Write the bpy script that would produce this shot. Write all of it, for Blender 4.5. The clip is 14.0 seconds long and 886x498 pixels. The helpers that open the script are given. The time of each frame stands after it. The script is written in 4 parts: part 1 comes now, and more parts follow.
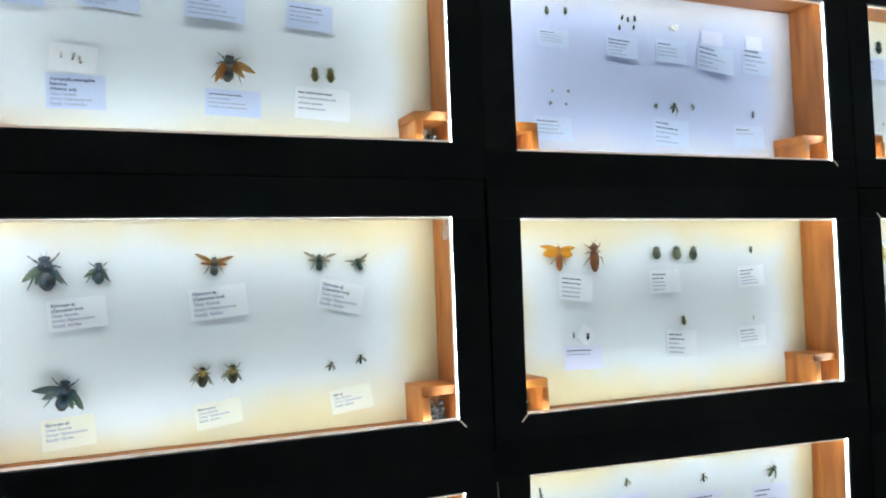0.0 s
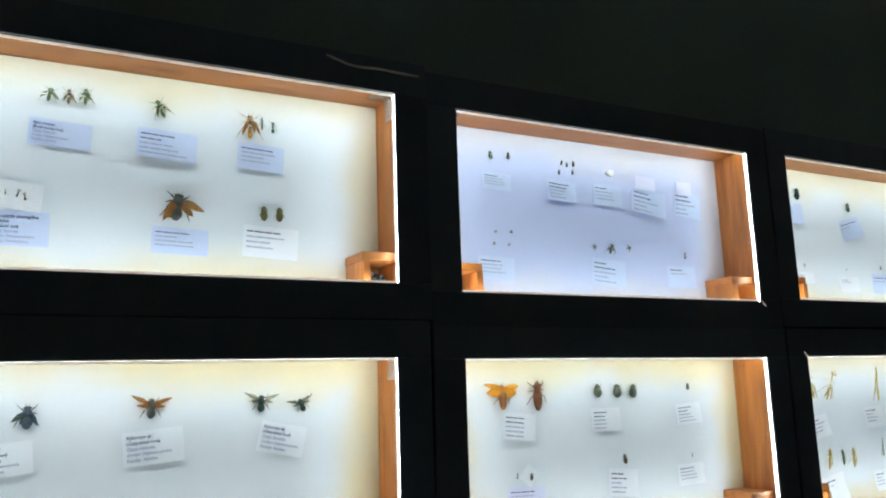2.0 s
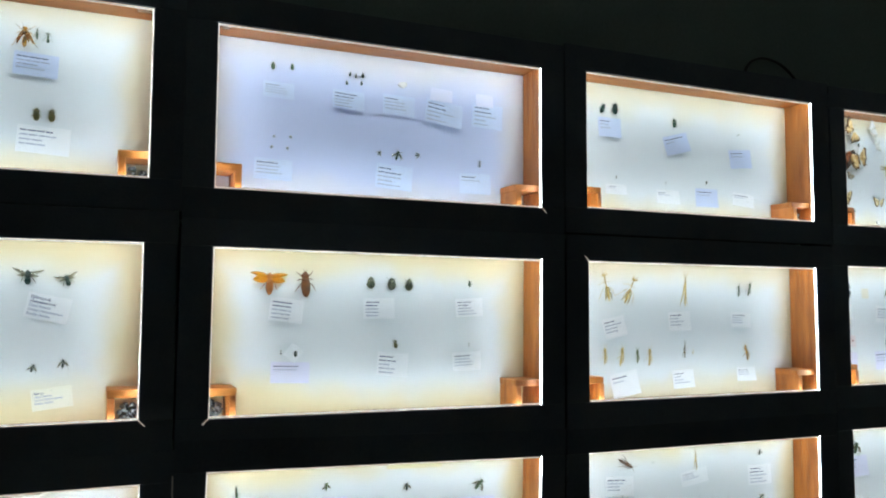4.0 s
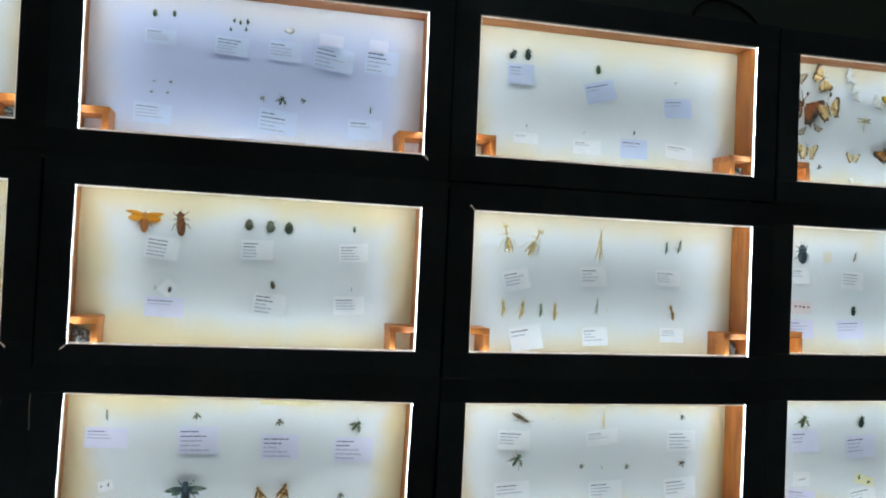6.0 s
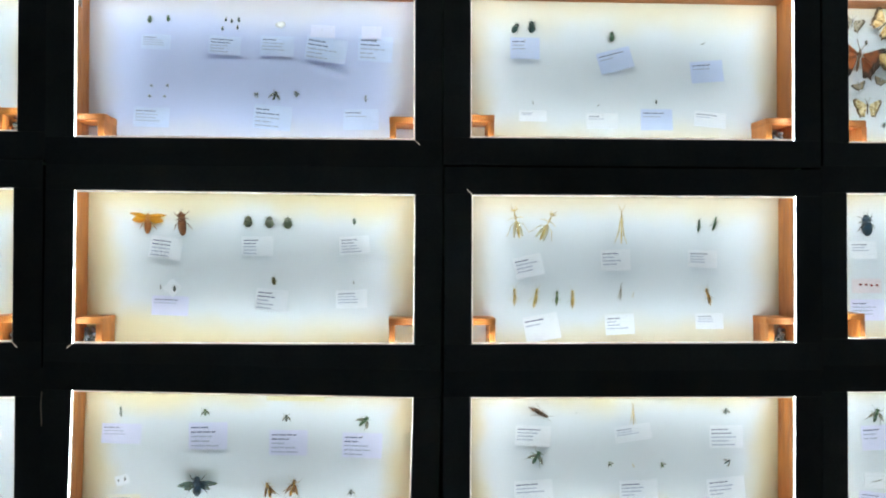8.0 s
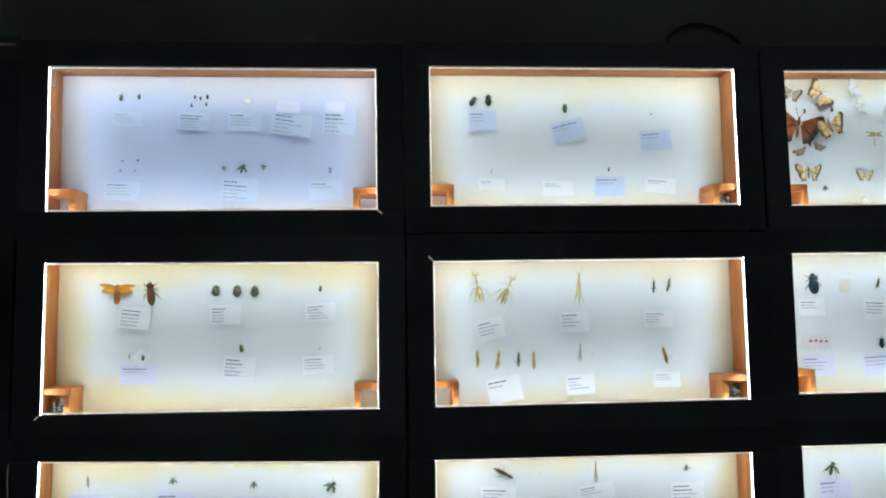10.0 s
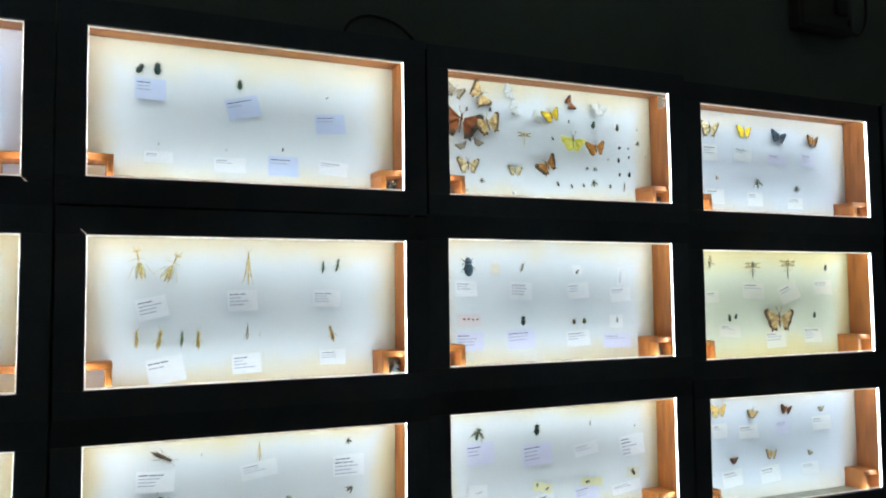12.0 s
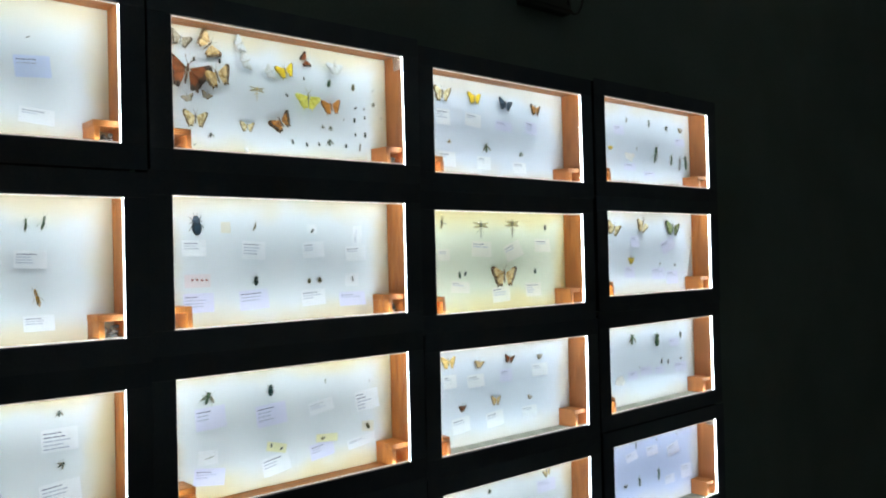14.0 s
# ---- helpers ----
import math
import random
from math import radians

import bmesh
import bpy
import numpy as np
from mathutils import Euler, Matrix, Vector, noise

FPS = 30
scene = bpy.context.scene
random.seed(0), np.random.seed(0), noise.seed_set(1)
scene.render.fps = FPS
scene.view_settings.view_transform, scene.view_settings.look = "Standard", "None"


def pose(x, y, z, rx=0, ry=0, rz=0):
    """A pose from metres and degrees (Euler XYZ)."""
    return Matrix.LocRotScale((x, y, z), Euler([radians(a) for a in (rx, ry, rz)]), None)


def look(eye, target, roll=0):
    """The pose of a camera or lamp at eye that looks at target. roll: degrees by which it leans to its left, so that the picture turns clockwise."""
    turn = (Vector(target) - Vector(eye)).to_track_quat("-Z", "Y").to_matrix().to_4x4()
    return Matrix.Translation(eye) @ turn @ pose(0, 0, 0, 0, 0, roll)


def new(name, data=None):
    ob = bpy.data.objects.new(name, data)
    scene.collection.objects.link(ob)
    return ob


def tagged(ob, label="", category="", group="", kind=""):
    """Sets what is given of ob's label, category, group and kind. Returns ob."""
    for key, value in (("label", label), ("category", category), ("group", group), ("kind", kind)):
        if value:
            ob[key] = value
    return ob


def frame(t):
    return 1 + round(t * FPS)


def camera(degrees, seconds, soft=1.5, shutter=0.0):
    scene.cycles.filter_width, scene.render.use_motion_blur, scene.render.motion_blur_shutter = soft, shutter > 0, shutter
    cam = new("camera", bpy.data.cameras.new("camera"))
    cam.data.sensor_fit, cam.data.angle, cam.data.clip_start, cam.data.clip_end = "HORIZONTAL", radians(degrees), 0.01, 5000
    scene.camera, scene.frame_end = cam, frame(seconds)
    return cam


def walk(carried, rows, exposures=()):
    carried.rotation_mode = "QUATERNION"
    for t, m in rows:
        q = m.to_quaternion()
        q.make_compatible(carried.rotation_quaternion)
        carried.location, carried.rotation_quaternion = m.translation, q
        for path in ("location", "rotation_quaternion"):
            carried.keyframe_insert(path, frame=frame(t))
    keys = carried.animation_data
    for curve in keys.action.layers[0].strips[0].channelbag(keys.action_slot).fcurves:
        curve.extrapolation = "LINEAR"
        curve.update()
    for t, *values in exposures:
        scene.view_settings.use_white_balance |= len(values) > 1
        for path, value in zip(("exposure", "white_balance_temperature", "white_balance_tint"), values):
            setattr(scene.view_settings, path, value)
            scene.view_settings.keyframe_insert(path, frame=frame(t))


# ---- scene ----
cam = camera(57.7, 14.0, soft=2.0)
PATH = [
    (0, (-0.017, -0.007, 1.526), (0.764, 1.833, 1.601), -2.2),
    (0.5, (-0.025, -0.009, 1.54), (0.656, 1.859, 1.753), -2.2),
    (1, (-0.042, -0.005, 1.559), (0.606, 1.864, 1.852), -0.9),
    (1.5, (-0.044, 0.007, 1.57), (0.862, 1.775, 1.807), -1.1),
    (2, (-0.033, -0.009, 1.557), (0.893, 1.729, 1.904), -1.9),
    (2.5, (0.061, -0.065, 1.553), (0.915, 1.708, 1.908), -0.5),
    (3, (0.186, -0.141, 1.532), (1.054, 1.647, 1.755), -1.3),
    (3.2, (0.215, -0.167, 1.521), (1.12, 1.605, 1.724), -1.4),
    (5.3, (0.54, -0.465, 1.509), (0.816, 1.516, 1.554), 0.9),
    (5.5, (0.614, -0.48, 1.505), (0.827, 1.507, 1.557), 0.3),
    (6, (0.662, -0.41, 1.5), (1.134, 1.534, 1.541), 2.4),
    (6.5, (0.679, -0.326, 1.463), (1.259, 1.586, 1.38), 3.6),
    (7, (0.733, -0.3, 1.445), (1.028, 1.671, 1.269), 2.0),
    (7.5, (0.845, -0.346, 1.477), (0.965, 1.647, 1.363), -1.1),
    (8, (0.899, -0.393, 1.492), (1.004, 1.604, 1.518), 0.1),
    (8.5, (0.923, -0.414, 1.503), (1.041, 1.581, 1.584), -0.5),
    (10.8, (0.924, -0.446, 1.504), (1.149, 1.533, 1.688), -1.2),
    (11, (0.932, -0.45, 1.507), (1.233, 1.519, 1.683), -1.3),
    (11.5, (0.968, -0.456, 1.493), (1.5, 1.467, 1.641), -0.9),
    (12, (0.996, -0.463, 1.49), (1.82, 1.355, 1.614), -0.7),
    (12.5, (1.017, -0.481, 1.486), (2.057, 1.224, 1.598), -0.9),
    (13, (1.028, -0.492, 1.481), (2.225, 1.107, 1.587), -1.2),
    (13.5, (1.036, -0.494, 1.479), (2.309, 1.046, 1.559), -1.6),
    (14, (1.041, -0.484, 1.478), (2.36, 1.019, 1.504), -1.4),
]
EXPOSURES = [(0, 0.03), (0.5, 0.08), (1.0, 0.09), (2.0, 0.06), (3.0, 0.06), (5.3, -0.23), (6.0, -0.30), (6.5, -0.2), (7.0, 0.0), (8.5, 0.03), (11.0, -0.11), (11.6, -0.02), (13.0, -0.01), (14.0, 0.04)]
walk(cam, [(t, look(eye, target, roll)) for t, eye, target, roll in PATH], EXPOSURES)

# ---- world: a dim room, lit almost only by the cases ----
world = bpy.data.worlds.new("room_world")
scene.world = world
world.use_nodes = True
world.node_tree.nodes["Background"].inputs["Color"].default_value = (0.55, 0.75, 0.70, 1)
world.node_tree.nodes["Background"].inputs["Strength"].default_value = 0.025
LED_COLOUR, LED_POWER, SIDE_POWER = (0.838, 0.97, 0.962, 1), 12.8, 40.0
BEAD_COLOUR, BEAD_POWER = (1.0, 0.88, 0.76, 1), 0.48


# ---- materials ----
def material(name, base, rough=0.6, metal=0.0, second=None, scale=40.0, stretch=(1, 1, 1), bump=0.0, fine=400.0,
             vary=0.0, spec=0.5, low=0.35, high=0.7):
    """A surface of two mottled colours, with fine grain, some bump and, object by object, some change of value."""
    m = bpy.data.materials.new(name)
    m.use_nodes = True
    nt = m.node_tree
    N, K = nt.nodes, nt.links.new
    b = N["Principled BSDF"]
    b.inputs["Roughness"].default_value, b.inputs["Metallic"].default_value = rough, metal
    b.inputs["Specular IOR Level"].default_value = spec
    co = N.new("ShaderNodeTexCoord")
    mp = N.new("ShaderNodeMapping")
    mp.inputs["Scale"].default_value = stretch
    K(co.outputs["Object"], mp.inputs["Vector"])
    info = N.new("ShaderNodeObjectInfo")
    add = N.new("ShaderNodeVectorMath")
    mul = N.new("ShaderNodeMath")
    mul.operation, mul.inputs[1].default_value = "MULTIPLY", 7.0
    K(info.outputs["Random"], mul.inputs[0])
    K(mp.outputs["Vector"], add.inputs[0])
    K(mul.outputs[0], add.inputs[1])
    n1 = N.new("ShaderNodeTexNoise")
    n1.inputs["Scale"].default_value, n1.inputs["Detail"].default_value = scale, 5
    K(add.outputs[0], n1.inputs["Vector"])
    ramp = N.new("ShaderNodeValToRGB")
    ramp.color_ramp.elements[0].position, ramp.color_ramp.elements[1].position = low, high
    ramp.color_ramp.elements[0].color = (*base, 1)
    ramp.color_ramp.elements[1].color = (*(second or [c * 0.86 for c in base]), 1)
    K(n1.outputs["Fac"], ramp.inputs["Fac"])
    n2 = N.new("ShaderNodeTexNoise")
    n2.inputs["Scale"].default_value, n2.inputs["Detail"].default_value = fine, 3
    K(add.outputs[0], n2.inputs["Vector"])
    grain = N.new("ShaderNodeMixRGB")
    grain.blend_type, grain.inputs["Fac"].default_value = "OVERLAY", 0.18
    K(ramp.outputs["Color"], grain.inputs["Color1"])
    K(n2.outputs["Fac"], grain.inputs["Color2"])
    last = grain.outputs["Color"]
    if vary:
        hsv = N.new("ShaderNodeHueSaturation")
        span = N.new("ShaderNodeMapRange")
        span.inputs["To Min"].default_value, span.inputs["To Max"].default_value = 1 - vary, 1 + vary
        K(info.outputs["Random"], span.inputs["Value"])
        K(span.outputs["Result"], hsv.inputs["Value"])
        K(last, hsv.inputs["Color"])
        last = hsv.outputs["Color"]
    K(last, b.inputs["Base Color"])
    if bump:
        bp = N.new("ShaderNodeBump")
        bp.inputs["Strength"].default_value, bp.inputs["Distance"].default_value = bump, 0.001
        K(n2.outputs["Fac"], bp.inputs["Height"])
        K(bp.outputs["Normal"], b.inputs["Normal"])
    return m


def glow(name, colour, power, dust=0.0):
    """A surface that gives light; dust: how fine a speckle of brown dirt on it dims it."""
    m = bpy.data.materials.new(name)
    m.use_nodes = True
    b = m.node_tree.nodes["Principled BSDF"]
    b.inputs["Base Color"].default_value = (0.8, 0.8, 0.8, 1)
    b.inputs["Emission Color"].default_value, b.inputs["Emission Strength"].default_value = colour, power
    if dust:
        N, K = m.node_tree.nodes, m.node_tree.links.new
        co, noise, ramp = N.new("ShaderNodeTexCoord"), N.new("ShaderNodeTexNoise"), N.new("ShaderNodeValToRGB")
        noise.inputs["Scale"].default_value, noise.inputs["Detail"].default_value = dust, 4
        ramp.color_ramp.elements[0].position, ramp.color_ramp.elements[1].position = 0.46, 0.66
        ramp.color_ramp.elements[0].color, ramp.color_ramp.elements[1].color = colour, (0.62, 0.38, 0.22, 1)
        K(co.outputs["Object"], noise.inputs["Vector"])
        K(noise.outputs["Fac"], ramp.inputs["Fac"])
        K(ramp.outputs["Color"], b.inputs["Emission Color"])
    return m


def clear(name, gloss, tint=(1, 1, 1, 1), film=None, amount=0.0):
    """Thin clear sheet: transparent, with a weak mirror, and a share of a coloured film for wings."""
    m = bpy.data.materials.new(name)
    m.use_nodes = True
    nt = m.node_tree
    N, K = nt.nodes, nt.links.new
    out = N["Material Output"]
    tr, gl, mix = N.new("ShaderNodeBsdfTransparent"), N.new("ShaderNodeBsdfGlossy"), N.new("ShaderNodeMixShader")
    tr.inputs["Color"].default_value = tint
    gl.inputs["Roughness"].default_value = 0.05
    mix.inputs[0].default_value = gloss
    K(tr.outputs[0], mix.inputs[1])
    K(gl.outputs[0], mix.inputs[2])
    last = mix.outputs[0]
    if film:
        df, mix2 = N.new("ShaderNodeBsdfDiffuse"), N.new("ShaderNodeMixShader")
        df.inputs["Color"].default_value = (*film, 1)
        co, wv = N.new("ShaderNodeTexCoord"), N.new("ShaderNodeTexVoronoi")
        wv.feature, wv.inputs["Scale"].default_value = "DISTANCE_TO_EDGE", 9
        rp = N.new("ShaderNodeMapRange")
        rp.inputs["From Max"].default_value = 0.06
        rp.inputs["To Min"].default_value, rp.inputs["To Max"].default_value = min(1, amount + 0.4), amount
        K(co.outputs["Object"], wv.inputs["Vector"])
        K(wv.outputs["Distance"], rp.inputs["Value"])
        K(rp.outputs["Result"], mix2.inputs[0])
        K(last, mix2.inputs[1])
        K(df.outputs[0], mix2.inputs[2])
        last = mix2.outputs[0]
    K(last, out.inputs["Surface"])
    return m


def wing_paint(name, inner, spot, rim, at=0.78):
    """A scaled wing, mapped by angle and by distance from its root: ground colour, blotches, veins and a dark rim with pale dots."""
    m = material(name, inner, rough=0.75, second=spot, scale=5.0, fine=60.0, low=0.45, high=0.62, spec=0.2)
    nt = m.node_tree
    N, K = nt.nodes, nt.links.new
    b = N["Principled BSDF"]
    src = b.inputs["Base Color"].links[0].from_socket

    def math_node(op, a, c=None, d=None):
        q = N.new("ShaderNodeMath")
        q.operation = op
        for k, val in enumerate((a, c, d)):
            if val is None:
                continue
            if isinstance(val, (int, float)):
                q.inputs[k].default_value = val
            else:
                K(val, q.inputs[k])
        return q.outputs[0]

    uv, split = N.new("ShaderNodeUVMap"), N.new("ShaderNodeSeparateXYZ")
    uv.uv_map = "span"
    K(uv.outputs[0], split.inputs[0])
    wob = N.new("ShaderNodeTexNoise")
    wob.inputs["Scale"].default_value = 7
    edge = math_node("MULTIPLY_ADD", wob.outputs["Fac"], 0.22, split.outputs["Y"])
    rimmed = N.new("ShaderNodeMapRange")
    rimmed.inputs["From Min"].default_value, rimmed.inputs["From Max"].default_value = at + 0.16, at + 0.24
    K(edge, rimmed.inputs["Value"])
    ray = math_node("PINGPONG", math_node("MULTIPLY", split.outputs["X"], 6.0), 0.5)
    vein = math_node("MULTIPLY", math_node("LESS_THAN", ray, 0.075), 0.62)
    dots = N.new("ShaderNodeTexVoronoi")
    dots.inputs["Scale"].default_value = 9
    K(uv.outputs[0], dots.inputs["Vector"])
    plain = math_node("GREATER_THAN", dots.outputs["Distance"], 0.22)
    fac = math_node("MULTIPLY", math_node("MAXIMUM", rimmed.outputs["Result"], vein), math_node("MAXIMUM", plain, 0.35))
    mix = N.new("ShaderNodeMixRGB")
    mix.inputs["Color2"].default_value = (*rim, 1)
    K(fac, mix.inputs["Fac"])
    K(src, mix.inputs["Color1"])
    K(mix.outputs["Color"], b.inputs["Base Color"])
    return m


WALL = material("wall_paint", (0.20, 0.25, 0.225), 0.85, second=(0.16, 0.21, 0.185), scale=3, bump=0.3, fine=160)
PALE = material("pale_wall_paint", (0.66, 0.70, 0.68), 0.85, second=(0.60, 0.64, 0.62), scale=3, bump=0.3, fine=160)
FLOOR = material("floor_cement", (0.46, 0.45, 0.43), 0.6, second=(0.38, 0.38, 0.36), scale=4, bump=0.3, fine=90)
CEILING = material("ceiling_paint", (0.72, 0.74, 0.71), 0.9, scale=3)
BLACK = material("black_paint", (0.080, 0.098, 0.125), 0.5, second=(0.100, 0.112, 0.130), scale=25, bump=0.25, fine=300,
                 stretch=(1, 1, 1), vary=0.2, spec=0.3)
BOARD = material("black_board", (0.010, 0.010, 0.012), 0.7, second=(0.016, 0.016, 0.018), scale=8, bump=0.2, fine=200, spec=0.2)
WOOD = [material("orange_wood", (0.56, 0.205, 0.045), 0.45, second=(0.30, 0.085, 0.016), scale=11, stretch=(1.2, 9, 9), bump=0.35, fine=90, vary=0.12),
        material("orange_wood_upright", (0.56, 0.205, 0.045), 0.45, second=(0.30, 0.085, 0.016), scale=11, stretch=(9, 9, 1.2), bump=0.35, fine=90, vary=0.12),
        material("brown_wood", (0.50, 0.180, 0.050), 0.5, second=(0.27, 0.083, 0.020), scale=11, stretch=(1.2, 9, 9), bump=0.35, fine=90, vary=0.12),
        material("brown_wood_upright", (0.50, 0.180, 0.050), 0.5, second=(0.27, 0.083, 0.020), scale=11, stretch=(9, 9, 1.2), bump=0.35, fine=90, vary=0.12)]


def backing(name, base, margin_tone, amount=1.0):
    """White foam board that takes a second, yellower tone towards its margins, with an uneven outline."""
    m = material(name, base, 0.9, second=[c * 1.03 for c in base], scale=5, fine=500, bump=0.15, low=0.40, high=0.72, spec=0.1)
    nt = m.node_tree
    N, K = nt.nodes, nt.links.new
    b = N["Principled BSDF"]
    src = b.inputs["Base Color"].links[0].from_socket

    def math_node(op, a, c):
        q = N.new("ShaderNodeMath")
        q.operation = op
        for k, val in enumerate((a, c)):
            if isinstance(val, (int, float)):
                q.inputs[k].default_value = val
            else:
                K(val, q.inputs[k])
        return q.outputs[0]

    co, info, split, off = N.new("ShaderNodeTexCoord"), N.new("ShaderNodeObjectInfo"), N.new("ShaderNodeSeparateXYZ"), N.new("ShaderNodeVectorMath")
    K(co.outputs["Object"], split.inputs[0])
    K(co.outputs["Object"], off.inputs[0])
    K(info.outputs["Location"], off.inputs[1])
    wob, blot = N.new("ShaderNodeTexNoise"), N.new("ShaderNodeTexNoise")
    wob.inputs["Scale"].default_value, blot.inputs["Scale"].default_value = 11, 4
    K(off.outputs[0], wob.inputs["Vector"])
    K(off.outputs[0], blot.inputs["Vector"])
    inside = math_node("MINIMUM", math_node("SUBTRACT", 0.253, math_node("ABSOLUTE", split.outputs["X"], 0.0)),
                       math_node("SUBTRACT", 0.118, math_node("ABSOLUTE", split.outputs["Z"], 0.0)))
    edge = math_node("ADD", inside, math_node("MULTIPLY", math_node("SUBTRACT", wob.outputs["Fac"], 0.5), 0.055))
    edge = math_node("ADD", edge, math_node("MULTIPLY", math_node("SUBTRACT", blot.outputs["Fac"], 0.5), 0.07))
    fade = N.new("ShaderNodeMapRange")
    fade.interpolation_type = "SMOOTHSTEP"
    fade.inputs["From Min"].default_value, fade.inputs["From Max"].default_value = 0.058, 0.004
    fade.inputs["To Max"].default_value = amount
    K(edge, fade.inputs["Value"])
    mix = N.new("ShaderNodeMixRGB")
    mix.inputs["Color2"].default_value = (*margin_tone, 1)
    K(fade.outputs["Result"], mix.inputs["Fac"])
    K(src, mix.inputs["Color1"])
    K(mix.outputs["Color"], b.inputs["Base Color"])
    return m


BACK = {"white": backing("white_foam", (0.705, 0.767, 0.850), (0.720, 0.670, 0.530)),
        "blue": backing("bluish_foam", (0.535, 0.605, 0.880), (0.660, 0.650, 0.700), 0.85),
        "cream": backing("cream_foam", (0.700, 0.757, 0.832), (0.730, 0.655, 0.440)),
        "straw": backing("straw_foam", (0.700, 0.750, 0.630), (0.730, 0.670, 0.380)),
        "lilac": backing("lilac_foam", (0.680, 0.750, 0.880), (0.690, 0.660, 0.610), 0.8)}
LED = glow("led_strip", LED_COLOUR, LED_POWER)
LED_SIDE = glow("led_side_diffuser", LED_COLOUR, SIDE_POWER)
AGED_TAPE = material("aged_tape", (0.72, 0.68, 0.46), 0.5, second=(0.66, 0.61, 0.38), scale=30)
# Pale bead round the opening; its lit look is added as a glow.
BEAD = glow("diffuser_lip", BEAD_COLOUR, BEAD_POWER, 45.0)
GLASS = clear("case_glass", 0.035)
TAPE = clear("milky_tape", 0.10, (0.9, 0.88, 0.85, 1), (0.55, 0.45, 0.38), 0.35)
STEEL = material("pin_steel", (0.55, 0.55, 0.56), 0.3, 1.0, scale=60)
def paper(name, base):
    """Thin paper: matt, and partly lit through from behind."""
    m = material(name, base, 0.85, second=[c * 0.96 for c in base], scale=60, spec=0.2)
    nt = m.node_tree
    N, K = nt.nodes, nt.links.new
    b = N["Principled BSDF"]
    tl, mix = N.new("ShaderNodeBsdfTranslucent"), N.new("ShaderNodeMixShader")
    mix.inputs[0].default_value = 0.06
    K(b.inputs["Base Color"].links[0].from_socket, tl.inputs["Color"])
    K(b.outputs[0], mix.inputs[1])
    K(tl.outputs[0], mix.inputs[2])
    K(mix.outputs[0], N["Material Output"].inputs["Surface"])
    return m


PAPER = {"white": paper("paper_white", (0.815, 0.86, 0.94)), "blue": paper("paper_blue_white", (0.60, 0.70, 0.95)),
         "lilac": paper("paper_lilac_white", (0.71, 0.735, 0.95)), "cream": paper("paper_cream", (0.80, 0.80, 0.72)),
         "pink": paper("paper_pink", (0.77, 0.72, 0.79)), "straw": paper("paper_straw", (0.74, 0.73, 0.68)),
         "yellow": paper("paper_yellow", (0.80, 0.80, 0.56))}
INK = material("print_ink", (0.10, 0.13, 0.28), 0.8, scale=90, spec=0.1)
INK_SOFT = material("print_ink_faded", (0.40, 0.45, 0.62), 0.8, scale=90, spec=0.1)
COTTON = material("cotton_wool", (0.85, 0.86, 0.88), 0.95, scale=90, bump=0.6, fine=500, spec=0.1)
CABLE = material("black_cable", (0.012, 0.012, 0.012), 0.4, scale=50)
WIRE = material("bare_wire", (0.92, 0.80, 0.70), 0.4, 0.0, scale=50)
PLASTIC = material("grey_plastic", (0.07, 0.08, 0.07), 0.5, scale=20)
CRUMB = material("naphthalene", (0.15, 0.18, 0.20), 0.35, second=(0.04, 0.05, 0.06), scale=90, bump=0.5, fine=300)

# body, second body tone, wing
TONES = {"amber": ((0.22, 0.11, 0.03), (0.03, 0.02, 0.01), "smoke"), "dark": ((0.004, 0.020, 0.020), (0.012, 0.045, 0.038), "smoke"),
         "green": ((0.006, 0.048, 0.026), (0.030, 0.085, 0.020), "smoke"), "yellow": ((0.45, 0.25, 0.03), (0.05, 0.03, 0.01), "amber"),
         "blue": ((0.004, 0.010, 0.014), (0.020, 0.055, 0.095), "blue"), "rust": ((0.36, 0.14, 0.04), (0.20, 0.07, 0.02), "rust"),
         "ember": ((0.008, 0.018, 0.020), (0.04, 0.045, 0.03), "amber"), "gold": ((0.012, 0.016, 0.012), (0.06, 0.06, 0.03), "smoke"), "fur": ((0.36, 0.25, 0.06), (0.10, 0.08, 0.03), "smoke"), "brown": ((0.16, 0.09, 0.05), (0.07, 0.045, 0.03), "smoke"),
         "olive": ((0.12, 0.10, 0.03), (0.04, 0.05, 0.02), "smoke"), "spotted": ((0.004, 0.014, 0.010), (0.34, 0.38, 0.20), "smoke"),
         "straw": ((0.62, 0.49, 0.19), (0.36, 0.26, 0.08), "clear"), "lime": ((0.03, 0.09, 0.03), (0.10, 0.16, 0.03), "smoke"), "mottled": ((0.20, 0.11, 0.045), (0.50, 0.40, 0.22), "smoke"),
         "umber": ((0.10, 0.035, 0.014), (0.20, 0.085, 0.035), "smoke"), "red": ((0.34, 0.02, 0.03), (0.18, 0.02, 0.02), "smoke"), "grey": ((0.30, 0.31, 0.32), (0.20, 0.20, 0.22), "clear"),
         "black": ((0.01, 0.01, 0.012), (0.02, 0.02, 0.02), "smoke"), "tan": ((0.20, 0.14, 0.07), (0.12, 0.08, 0.04), "smoke"),
         "cream": ((0.16, 0.13, 0.08), (0.08, 0.06, 0.04), "smoke"), "orange": ((0.06, 0.03, 0.02), (0.12, 0.06, 0.02), "smoke"),
         "lemon": ((0.30, 0.30, 0.05), (0.2, 0.2, 0.04), "smoke"), "white": ((0.55, 0.55, 0.50), (0.4, 0.4, 0.38), "clear")}
